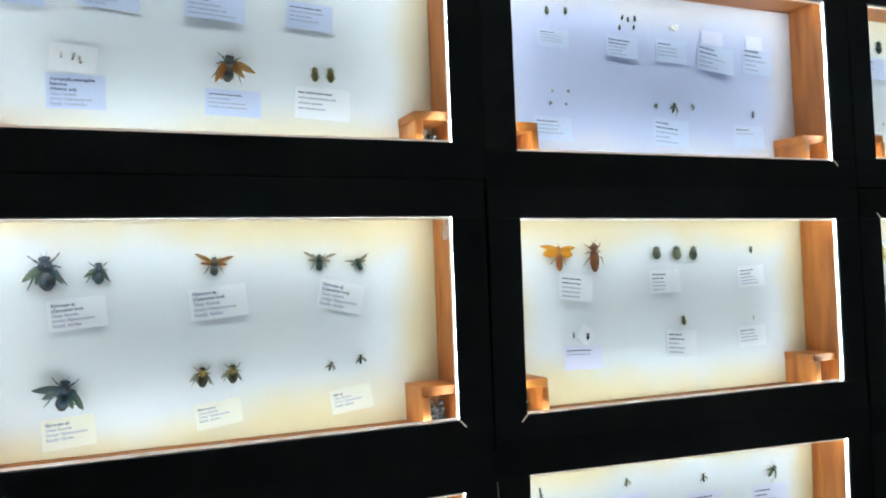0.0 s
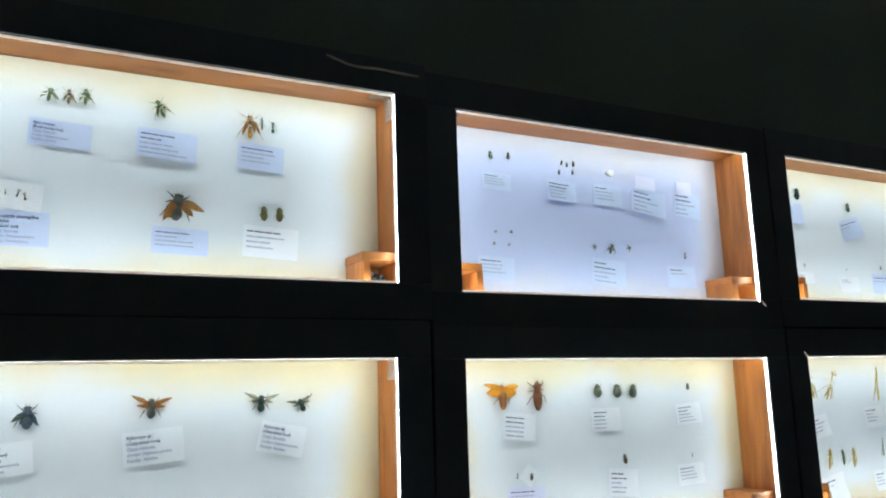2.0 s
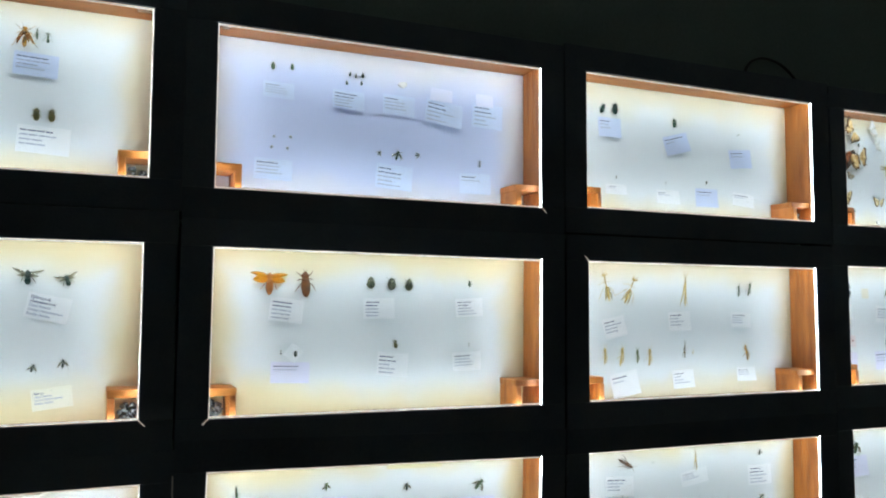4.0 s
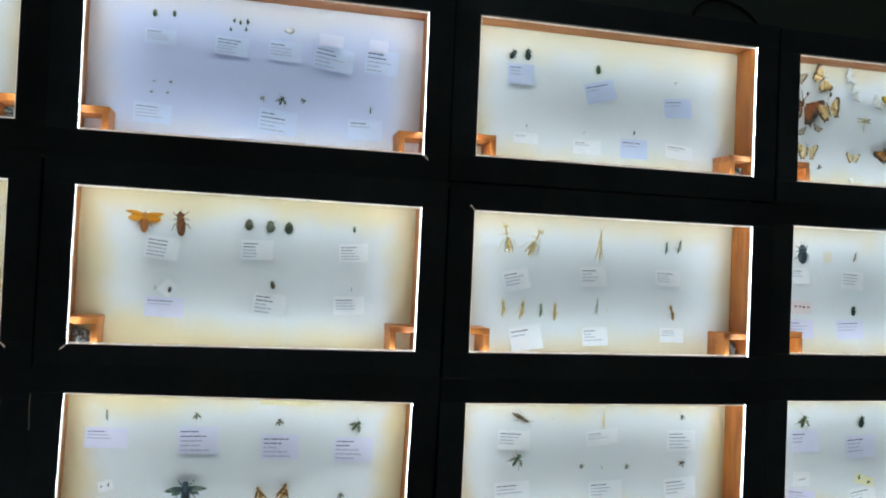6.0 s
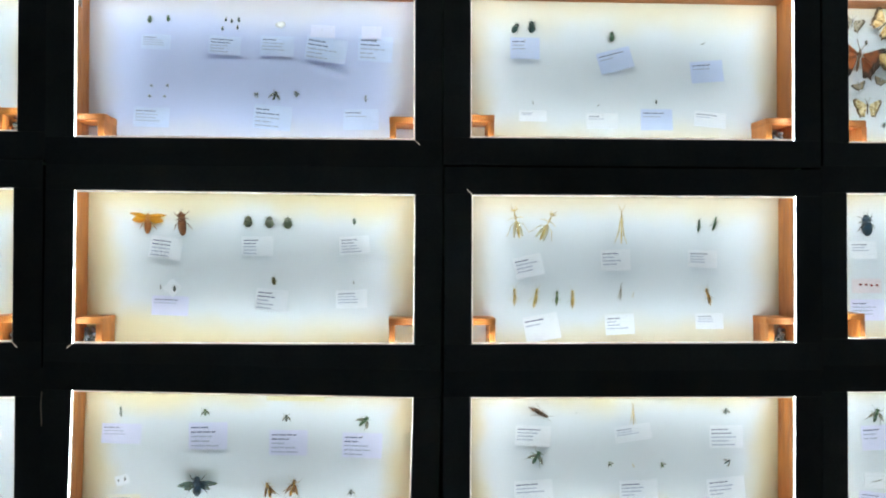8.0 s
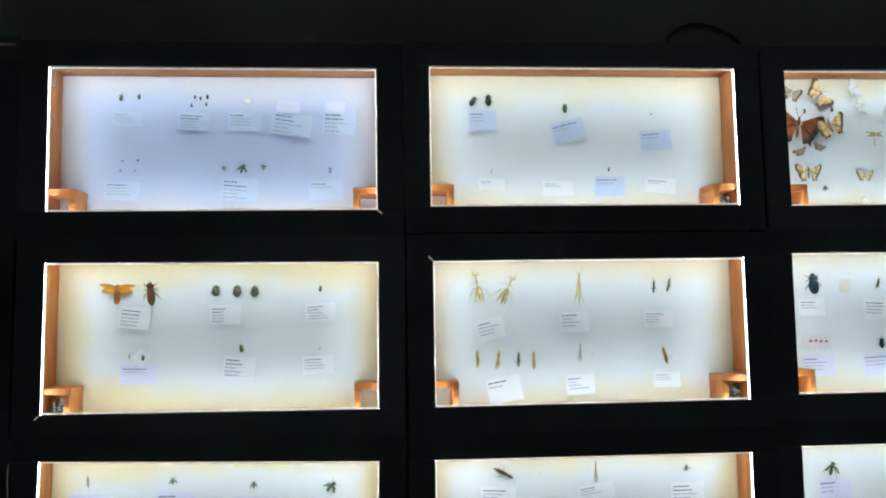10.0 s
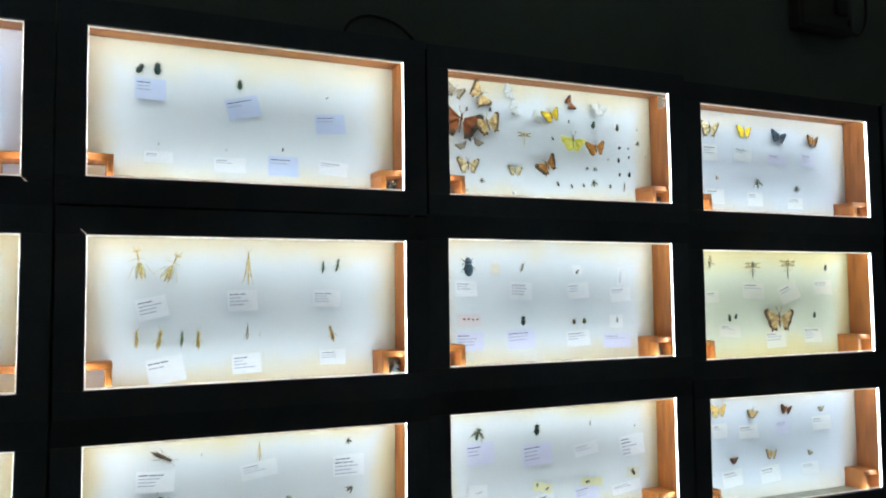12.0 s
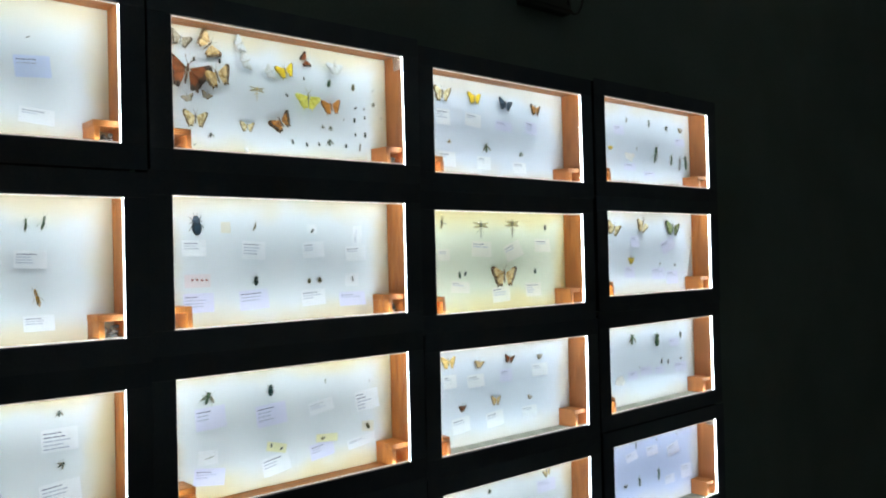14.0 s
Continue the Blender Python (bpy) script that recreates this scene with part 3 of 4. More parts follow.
def label(c, r, u, v, wd, ht, turn, tone, text):
    wd, ht = wd / 1000, ht / 1000
    curl, lean = seed.uniform(0.001, 0.005) * min(1, ht / 0.03), seed.uniform(-0.8, 0.8)
    out = 0.0012
    tag = new("specimen_label", mesh_of(sheet(wd, ht, curl, lean), "label_paper", PAPER[tone]))
    tag.matrix_basis = at_case(c, r, u, v, out) @ pose(0, 0, 0, 0, -turn, 0)
    tagged(tag, "small %s printed paper label pinned below an insect" % PAPER_WORD[tone], "label", "specimen labels")
    m = 0.0035 if wd > 0.035 else 0.002
    if isinstance(text, str):
        lines = text.split("|")
        pitch = (ht - 0.005) / max(5.2, len(lines))
        for n, line in enumerate(lines):
            head = n < sum(1 for q in lines if ":" not in q)
            z = ht / 2 - 0.003 - pitch * (n + 0.8)
            bm = letters(line, pitch * 0.66, -wd / 2 + m, z, wd, ht, curl, lean, wd - 2 * m)
            part("title_print" if head else "class_print", mesh_of(bm, "print", INK if head else INK_SOFT), tag, label='printed words "%s"' % line)
    else:
        pitch = (ht - 0.005) / max(5.2, text)
        for head in (True, False):
            rows = []
            for n in range(text):
                if (n < (2 if text > 4 else 1)) != head:
                    continue
                room, words = (wd - 2 * m) * seed.uniform(0.45, 0.92), []
                while room > 0.004:
                    words.append(min(room, seed.uniform(0.005, 0.014)))
                    room -= words[-1] + 0.002
                rows.append((ht / 2 - 0.003 - pitch * (n + 0.8), -wd / 2 + m, words, pitch * 0.27))
            if rows:
                part("title_print" if head else "class_print", mesh_of(strips(wd, ht, rows, curl, lean), "print", INK if head else INK_SOFT), tag)
    top = bend(0.5, 0.86, curl, lean) - 0.0015
    part("pin", PIN, tag, Matrix.Translation((0, top, ht * 0.36)) @ Matrix.Diagonal((1, out - top + 0.001, 1, 1)))


def card(c, r, u, v, wd, ht, turn, tone):
    wd, ht = wd / 1000, ht / 1000
    me = mesh_of(sheet(wd, ht, 0.001, 0.3, 0.0005), "card_paper", PAPER[tone])
    ob = new("mounting_card", me)
    ob.matrix_basis = at_case(c, r, u, v, 0.003) @ pose(0, 0, 0, 0, -turn, 0)
    tagged(ob, "small %s card that carries tiny insects" % tone, "mounting card", "mounting cards")
    part("pin", PIN, ob, Matrix.Translation((wd * 0.3, -0.002, ht * 0.3)) @ Matrix.Diagonal((1, 0.0052, 1, 1)))


def cotton(c, r, u, v, wd, ht, turn, tone):
    bm = bmesh.new()
    rng = random.Random(int(u * 7 + v))
    for _ in range(14):
        s = rng.uniform(0.14, 0.26)
        lump(bm, (rng.uniform(-0.32, 0.32) * wd / 1000, rng.uniform(-0.002, 0.0), rng.uniform(-0.3, 0.3) * ht / 1000),
             (s * wd / 1000, 0.0018, s * ht / 1000 * 1.2), 8, 6, rng.uniform(-40, 40))
    ob = new("cotton_tuft", mesh_of(bm, "cotton_tuft", COTTON, True))
    ob.matrix_basis = at_case(c, r, u, v, 0.0018)
    tagged(ob, "flattened white tuft, as of cotton, stuck to the backing", "cotton", "cotton tufts")


# ---- specimens: built one long, head up, back towards the viewer, then scaled ----
MODELS = {}


def bodies(kind):
    """Body lumps of a kind: name, place, size."""
    return {"bee": (("head", (0, 0, 0.40), (0.13, 0.10, 0.085)), ("thorax", (0, -0.03, 0.20), (0.19, 0.16, 0.17)), ("abdomen", (0, 0, -0.16), (0.20, 0.16, 0.27))),
            "wasp": (("head", (0, 0, 0.42), (0.10, 0.09, 0.07)), ("thorax", (0, -0.02, 0.23), (0.11, 0.11, 0.15)), ("abdomen", (0, 0, -0.22), (0.10, 0.10, 0.27))),
            "fly": (("head", (0, 0, 0.38), (0.13, 0.09, 0.08)), ("thorax", (0, -0.02, 0.19), (0.13, 0.12, 0.15)), ("abdomen", (0, 0, -0.15), (0.11, 0.10, 0.25))),
            "ant": (("head", (0, 0, 0.36), (0.12, 0.10, 0.11)), ("thorax", (0, 0, 0.10), (0.085, 0.085, 0.18)), ("abdomen", (0, 0, -0.28), (0.15, 0.13, 0.20))),
            "beetle": (("head", (0, 0, 0.43), (0.14, 0.09, 0.075)), ("thorax", (0, -0.02, 0.30), (0.22, 0.13, 0.11)), ("abdomen", (0, 0.01, -0.10), (0.25, 0.14, 0.38))),
            "ladybird": (("head", (0, 0, 0.42), (0.15, 0.09, 0.08)), ("thorax", (0, -0.02, 0.30), (0.27, 0.15, 0.13)), ("abdomen", (0, 0.01, -0.08), (0.36, 0.19, 0.41))),
            "roach": (("head", (0, 0, 0.45), (0.07, 0.05, 0.05)), ("thorax", (0, -0.02, 0.34), (0.16, 0.06, 0.12)), ("abdomen", (0, 0, -0.07), (0.175, 0.08, 0.42))),
            "hopper": (("head", (0, 0, 0.44), (0.07, 0.08, 0.07)), ("thorax", (0, 0, 0.29), (0.068, 0.08, 0.13)), ("abdomen", (0, 0, -0.12), (0.050, 0.06, 0.36))),
            "mantis": (("head", (0, 0, 0.47), (0.055, 0.03, 0.03)), ("thorax", (0, 0, 0.27), (0.024, 0.025, 0.20)), ("abdomen", (0, 0, -0.20), (0.055, 0.045, 0.30))),
            "stick": (("head", (0, 0, 0.47), (0.022, 0.022, 0.03)), ("thorax", (0, 0, 0.25), (0.026, 0.026, 0.22)), ("abdomen", (0, 0, -0.22), (0.024, 0.024, 0.28))),
            "dragonfly": (("head", (0, 0, 0.45), (0.075, 0.06, 0.05)), ("thorax", (0, 0, 0.31), (0.065, 0.08, 0.11)), ("abdomen", (0, 0, -0.14), (0.022, 0.025, 0.36))),
            "bfly": (("head", (0, 0, 0.30), (0.035, 0.035, 0.035)), ("thorax", (0, 0, 0.18), (0.05, 0.05, 0.10)), ("abdomen", (0, 0, -0.08), (0.035, 0.04, 0.19)))}[kind]


def wings(kind):
    """Wings of a kind: root, length, width, turn on the one side and on the other (0: straight out, plus: up), lift."""
    return {"bee": (((0.09, -0.10, 0.22), 0.60, 0.19, -64, -38), ((0.08, -0.06, 0.14), 0.42, 0.16, -78, -66)),
            "beespread": (((0.10, -0.10, 0.24), 0.92, 0.20, 16, 26), ((0.09, -0.06, 0.15), 0.56, 0.18, -6, 2)),
            "wasp": (((0.07, -0.08, 0.26), 0.70, 0.16, -62, -70), ((0.06, -0.05, 0.18), 0.48, 0.14, -76, -60)),
            "beeskew": (((0.10, -0.10, 0.22), 0.80, 0.26, -14, -72), ((0.09, -0.06, 0.14), 0.56, 0.24, -38, -82)),
            "beesplay": (((0.10, -0.10, 0.22), 0.78, 0.24, -52, -10), ((0.09, -0.06, 0.14), 0.54, 0.22, -70, -30)),
            "beeflat": (((0.12, -0.10, 0.20), 0.84, 0.27, -6, -14), ((0.10, -0.06, 0.12), 0.58, 0.24, -26, -30)),
            "fly": (((0.07, -0.08, 0.22), 0.62, 0.22, -40, -52),),
            "roachspread": (((0.08, -0.05, 0.36), 0.80, 0.20, 4, 10), ((0.08, -0.03, 0.26), 0.66, 0.36, -14, -10)),
            "hopper": (((0.03, -0.06, 0.28), 0.66, 0.07, -87, -85),),
            "mantis": (((0.03, -0.04, 0.06), 0.56, 0.12, -84, -74),),
            "dragonfly": (((0.04, -0.05, 0.36), 0.62, 0.13, 10, 10), ((0.04, -0.05, 0.28), 0.58, 0.15, -10, -10)),
            "bfly": (((0.03, -0.05, 0.18), 0.84, 0.42, -9, -5), ((0.03, -0.02, 0.12), 0.60, 0.46, 4, 2)),
            "moth": (((0.03, -0.05, 0.20), 0.66, 0.34, -28, -28), ((0.03, -0.02, 0.12), 0.48, 0.40, -14, -14))}.get(kind, ())


NAMES = {"bee": "bee_specimen", "beespread": "bee_specimen", "beeflat": "bee_specimen", "beeskew": "bee_specimen", "beesplay": "bee_specimen", "wasp": "wasp_specimen", "fly": "fly_specimen", "ant": "ant_specimen", "beetle": "beetle_specimen", "ladybird": "beetle_specimen",
         "roach": "cockroach_specimen", "roachspread": "cockroach_specimen", "hopper": "grasshopper_specimen", "mantis": "mantis_specimen",
         "stick": "stick_insect_specimen", "dragonfly": "dragonfly_specimen", "bfly": "butterfly_specimen", "moth": "moth_specimen"}
BODY = {"beespread": "bee", "beeflat": "bee", "beeskew": "bee", "beesplay": "bee", "roachspread": "roach", "moth": "bfly"}
LEGS = {"bee": (0.27, 0.028), "wasp": (0.36, 0.016), "fly": (0.36, 0.016), "ant": (0.34, 0.016), "beetle": (0.20, 0.022), "ladybird": (0.26, 0.02), "roach": (0.22, 0.022),
        "hopper": (0.13, 0.013), "mantis": (0.30, 0.010), "stick": (0.30, 0.010), "dragonfly": (0.16, 0.010), "bfly": (0.0, 0.0)}


def model(kind, tone):
    """Parts of a specimen, one unit long: name, mesh, pose."""
    if (kind, tone) in MODELS:
        return MODELS[kind, tone]
    base = BODY.get(kind, kind)
    shell, film = SHELL[tone], TONES[tone][2]
    out = []
    for name, at, size in bodies(base):
        bm = bmesh.new()
        lump(bm, (0, 0, 0), size, 12, 8)
        if base in ("beetle", "ladybird") and name == "abdomen":   # the seam between the wing cases
            for q in bm.verts:
                if abs(q.co.x) < 0.02 and q.co.y < 0:
                    q.co.y *= 0.86
        if base in ("bee", "wasp", "hopper", "dragonfly", "stick") and name == "abdomen":   # rings
            for q in bm.verts:
                k = 1 + 0.07 * math.sin(q.co.z / size[2] * 12)
                q.co.x *= k
                q.co.y *= k
        if name == "head" and base in ("fly", "bee", "wasp", "dragonfly", "mantis"):          # eyes
            for s in (1, -1):
                lump(bm, (s * size[0] * 0.72, -size[1] * 0.2, size[2] * 0.1), (size[0] * 0.42, size[1] * 0.7, size[2] * 0.75), 8, 6)
        coat = SHELL["fur"] if tone == "gold" and name == "thorax" else shell
        out.append((name, mesh_of(bm, kind + "_" + name, coat, True), Matrix.Translation(at)))
    for n, (root, length, width, a, b) in enumerate(wings(kind)):
        if kind in ("bfly", "moth"):
            mat = SCALES.get(tone, SCALES["tan"])
        elif kind == "roachspread":
            mat = FILM["orange"]
        elif kind == "fly" and tone == "yellow":
            mat = FILM["bright"]
        elif kind == "dragonfly":
            mat = FILM["clear"]
        elif kind == "hopper":
            mat = shell
        else:
            mat = FILM[film]
        if kind in ("bfly", "moth"):
            bm = fan(-30, 36, forewing) if n == 0 else fan(-78, 2, hindwing)
        else:
            bm = blade(1.0, width / length, 0.05, 0.75, 0.0, 0.012)
        me = mesh_of(bm, kind + "_wing", mat, True)
        size = Matrix.Diagonal((length, length, length, 1))
        out.append(("wing", me, Matrix.Translation(root) @ pose(0, 0, 0, 0, -a, 8) @ size))
        out.append(("wing", me, Matrix.Translation((-root[0], root[1], root[2])) @ Matrix.Diagonal((-1, 1, 1, 1)) @ pose(0, 0, 0, 0, -b, 8) @ size))
    reach, thin = LEGS[base]
    if reach:
        wide = bodies(base)[1][2][0]
        for n, (z, rise) in enumerate(((0.30, 0.9), (0.20, -0.15), (0.08, -1.1))):
            far = reach * (1.35 if n == 2 else 1.0) * (1.5 if base == "hopper" and n == 2 else 1.0)
            bm = bmesh.new()
            if base == "mantis" and n == 0:
                tube(bm, [(0, 0, 0.12), (0.10, -0.05, 0.17), (0.05, -0.07, 0.24), (0.12, -0.07, 0.16)], [0.014, 0.016, 0.012, 0.006])
            elif base == "stick":                        # folded back along the body
                tube(bm, [(0, 0, 0), (0.03, 0, -0.12), (0.045 + 0.02 * n, 0.02, -0.34), (0.07 + 0.05 * n, 0.04, -0.56)], [0.010, 0.010, 0.008, 0.005])
            else:
                tube(bm, [(0, 0, 0), (far * 0.5, -0.05, far * 0.34 * rise + 0.02), (far * 0.78, 0.04, far * 0.75 * rise), (far, 0.10, far * 1.05 * rise)],
                     [thin, thin * 0.95, thin * 0.7, thin * 0.35])
            me = mesh_of(bm, kind + "_leg", shell, True)
            out.append(("leg", me, Matrix.Translation((wide * 0.6, 0.02, z))))
            out.append(("leg", me, Matrix.Translation((-wide * 0.6, 0.02, z)) @ Matrix.Diagonal((-1, 1, 1, 1))))
    ant = {"roach": 0.12, "bfly": 0.24, "hopper": 0.30, "mantis": 0.16, "stick": 0.2, "ant": 0.26, "wasp": 0.26, "beetle": 0.2}.get(base, 0.15)
    bm = bmesh.new()
    tube(bm, [(0, 0, 0), (ant * 0.3, -0.02, ant * 0.5), (ant * 0.5, -0.02, ant)], [0.008, 0.007, 0.009 if base == "bfly" else 0.004])
    me = mesh_of(bm, kind + "_antenna", shell, True)
    top = bodies(base)[0]
    for s in (1, -1):
        out.append(("antenna", me, Matrix.Translation((s * 0.02, 0, top[1][2] + top[2][2] * 0.7)) @ Matrix.Diagonal((s, 1, 1, 1))))
    MODELS[kind, tone] = out
    return out


WORDS = {"umber": "dark brown and pale-striped", "ember": "black and orange-winged", "amber": "amber and black", "dark": "near-black", "green": "dark green", "lime": "small green and smoky-winged", "yellow": "yellow", "blue": "blue-black", "rust": "rust-brown", "gold": "black and golden",
         "brown": "brown", "olive": "olive", "spotted": "dark spotted", "straw": "straw-coloured", "mottled": "large brown mottled", "red": "tiny red", "grey": "grey",
         "black": "black", "tan": "tan patterned", "cream": "cream and brown", "orange": "orange and black", "lemon": "lemon yellow", "white": "pale whitish"}
POSED = {"beespread": "with open wings", "beeflat": "with drooping open wings", "beeskew": "with raised wing", "beesplay": "with raised wing", "roachspread": "with open wings", "bfly": "with spread wings", "moth": "with spread wings", "dragonfly": "with spread wings"}


def specimen(c, r, kind, tone, u, v, length, turn):
    """A dried insect on a pin; length in millimetres along the body (across the height of the wings for butterflies)."""
    size = length / 1000 * {"bfly": 1.0, "moth": 1.15, "bee": 1.05}.get(kind, 1.0)
    out = min(0.009, 0.002 + size * 0.16)
    thing = new(NAMES[kind])
    shift = -0.06 if kind in ("bfly", "moth") else 0.0
    thing.matrix_basis = (at_case(c, r, u, v, out) @ pose(0, 0, 0, seed.uniform(-6, 6), -turn, seed.uniform(-8, 8))
                          @ Matrix.Translation((0, 0, shift * size)) @ Matrix.Diagonal((size, size, size, 1)))
    tagged(thing, "dried %s %s %s pinned to the backing" % (WORDS[tone], NAMES[kind].replace("_specimen", "").replace("_", " "), POSED.get(kind, "")),
           "pinned insect", "pinned insects")
    small = length < 8
    for name, me, m in model(kind, tone):
        if small and name in ("antenna", "leg"):
            continue
        part(name, me, thing, m)
    k = 1 / size
    part("pin", PIN, thing, Matrix.Translation((0.0, -0.16 - 0.002 * k, 0.2)) @ Matrix.Diagonal((k, out * k + 0.16 + 0.0028 * k, k, 1)))


# ---- what stands in each case: column, row, kind, colour, place and size in millimetres, turn ----
specimen(0, 1, "wasp", "amber", -208, 77, 22.0, -12)
specimen(0, 1, "wasp", "amber", -185, 81, 29.0, 6)
label(0, 1, -188, 39, 58, 31, -4, "blue", "Vespa tropica Linn|(greater banded hornet)|Class: Insecta|Order: Hymenoptera|Family: Vespidae")
specimen(0, 1, "fly", "lime", -112, 79, 17.0, -10)
specimen(0, 1, "wasp", "amber", -94, 80, 16.0, -0)
specimen(0, 1, "wasp", "lime", -78, 82, 18.0, -0)
label(0, 1, -100, 40, 59, 28, -3, "blue", "Apis dorsata|(Rock honey bee)|Class: Insecta|Order: Hymenoptera|Family: Apidae")

specimen(0, 1, "wasp", "lime", -3, 79, 21.0, 25)
label(0, 1, 5, 40, 63, 33, -3, "blue", 5)
specimen(0, 1, "wasp", "yellow", 94, 71, 28.0, -0)
specimen(0, 1, "hopper", "green", 108, 76, 16.0, -0)
specimen(0, 1, "ant", "green", 121, 74, 14.0, -0)
label(0, 1, 108, 37, 53, 31, -3, "blue", 4)
specimen(0, 1, "beeskew", "ember", 16, -30, 33.0, -8)
label(0, 1, 21, -65, 59, 29, -2, "blue", 4)
specimen(0, 1, "beetle", "olive", 111, -29, 17.0, -0)
specimen(0, 1, "beetle", "olive", 129, -29, 17.0, -0)
label(0, 1, 120, -61, 63, 36, -3, "white", 4)

card(0, 1, -135, -28, 44, 29, -5, "white")
specimen(0, 1, "ant", "amber", -146, -25, 6.0, -0)
specimen(0, 1, "ant", "dark", -135, -26, 8.0, -15)
specimen(0, 1, "ant", "amber", -129, -29, 8.0, 15)
label(0, 1, -133, -61, 55, 35, -0, "blue", "Oecophylla smaragdina|Fabricius|(Weaver ant)|Class: Insecta|Order: Hymenoptera|Family: Formicidae")

specimen(0, 2, "bee", "blue", -163, 62, 36.0, 5)
specimen(0, 2, "bee", "blue", -116, 61, 23.0, -0)
label(0, 2, -136, 23, 54, 31, 5, "white", "Xylocopa sp.|(Carpenter bee)|Class: Insecta|Order: Hymenoptera|Family: Apidae")
specimen(0, 2, "beesplay", "blue", -150, -57, 33.0, -8)
label(0, 2, -146, -93, 48, 30, 4, "cream", "Xylocopa sp.|Class: Insecta|Order: Hymenoptera|Family: Apidae")

specimen(0, 2, "beespread", "ember", -4, 65, 22.0, -0)
label(0, 2, 0, 28, 59, 34, 5, "white", "Xylocopa sp.|(Carpenter bee)|Class: Insecta|Order: Hymenoptera|Family: Apidae")
specimen(0, 2, "beespread", "dark", 109, 66, 20.0, -0)
specimen(0, 2, "beespread", "dark", 155, 63, 16.0, 20)
label(0, 2, 133, 28, 52, 33, -12, "white", "Xylocopa sp.|(Carpenter bee)|Class: Insecta|Order: Hymenoptera|Family: Apidae")
specimen(0, 2, "bee", "gold", -19, -50, 22.0, -0)
specimen(0, 2, "bee", "gold", 12, -49, 21.0, -0)
label(0, 2, -3, -89, 48, 26, 7, "cream", "Xylocopa sp.|Class: Insecta|Order: Hymenoptera|Family: Apidae")
specimen(0, 2, "fly", "dark", 118, -49, 12.0, -20)
specimen(0, 2, "fly", "dark", 153, -44, 13.0, -0)
label(0, 2, 142, -87, 48, 27, 7, "cream", "Apis sp.|Class: Insecta|Order: Hymenoptera|Family: Apidae")

specimen(1, 1, "beetle", "green", -161, 81, 12.0, -0)
specimen(1, 1, "beetle", "green", -133, 83, 10.0, -0)
label(1, 1, -152, 47, 46, 24, -2, "blue", 4)
specimen(1, 1, "beetle", "dark", -45, 83, 7.1, -10)
specimen(1, 1, "beetle", "dark", -36, 81, 7.1, -0)
specimen(1, 1, "beetle", "dark", -25, 83, 8.1, -0)
specimen(1, 1, "beetle", "dark", -50, 69, 7.1, -0)
specimen(1, 1, "beetle", "dark", -27, 71, 7.0, -0)
label(1, 1, -47, 43, 50, 30, -3, "blue", 5)
cotton(1, 1, 40, 76, 18, 11, -0, "white")
label(1, 1, 34, 43, 52, 32, -2, "blue", 4)
card(1, 1, 105, 67, 38, 20, -3, "lilac")
specimen(1, 1, "ant", "amber", 105, 68, 4.1, -0)
specimen(1, 1, "ant", "amber", 115, 68, 4.0, -0)
specimen(1, 1, "ant", "amber", 122, 68, 4.1, -0)
label(1, 1, 110, 38, 64, 39, -8, "blue", 5)
card(1, 1, 181, 66, 31, 20, -0, "lilac")
label(1, 1, 187, 41, 54, 40, -3, "blue", 5)
specimen(1, 1, "fly", "dark", -158, -22, 5.0, -0)
specimen(1, 1, "fly", "dark", -134, -21, 6.0, -40)
specimen(1, 1, "fly", "dark", -161, -38, 6.0, -0)
specimen(1, 1, "fly", "dark", -138, -38, 5.1, -0)
label(1, 1, -158, -70, 55, 31, -2, "blue", 4)
specimen(1, 1, "fly", "dark", 2, -34, 9.1, -50)
specimen(1, 1, "fly", "dark", 31, -36, 17.1, -20)
specimen(1, 1, "fly", "dark", 64, -32, 10.0, -80)
label(1, 1, 27, -69, 59, 38, -5, "blue", 5)
specimen(1, 1, "ant", "dark", 172, -38, 10.0, -0)
label(1, 1, 165, -70, 55, 33, -0, "blue", 2)

specimen(1, 2, "roachspread", "rust", -161, 67, 32.0, -0)
specimen(1, 2, "roach", "umber", -109, 67, 38.0, 4)
label(1, 2, -135, 30, 49, 34, -7, "white", 5)
specimen(1, 2, "ladybird", "spotted", -9, 71, 18.0, -0)
specimen(1, 2, "ladybird", "spotted", 24, 70, 19.0, -0)
specimen(1, 2, "ladybird", "spotted", 52, 69, 19.0, -0)
label(1, 2, 5, 33, 49, 31, -0, "white", 5)
specimen(1, 2, "beetle", "green", 155, 72, 10.0, -0)
label(1, 2, 155, 35, 47, 29, 3, "white", 5)
specimen(1, 2, "ant", "dark", -142, -30, 7.1, -0)
card(1, 2, -124, -31, 21, 22, -40, "white")
specimen(1, 2, "beetle", "dark", -121, -33, 9.0, -0)
label(1, 2, -128, -59, 56, 30, -2, "lilac", 2)
specimen(1, 2, "beetle", "olive", 31, -21, 13.0, 10)
label(1, 2, 27, -51, 50, 35, -6, "white", 5)
specimen(1, 2, "ant", "dark", 154, -23, 6.0, -0)
label(1, 2, 151, -49, 49, 29, 2, "white", 4)

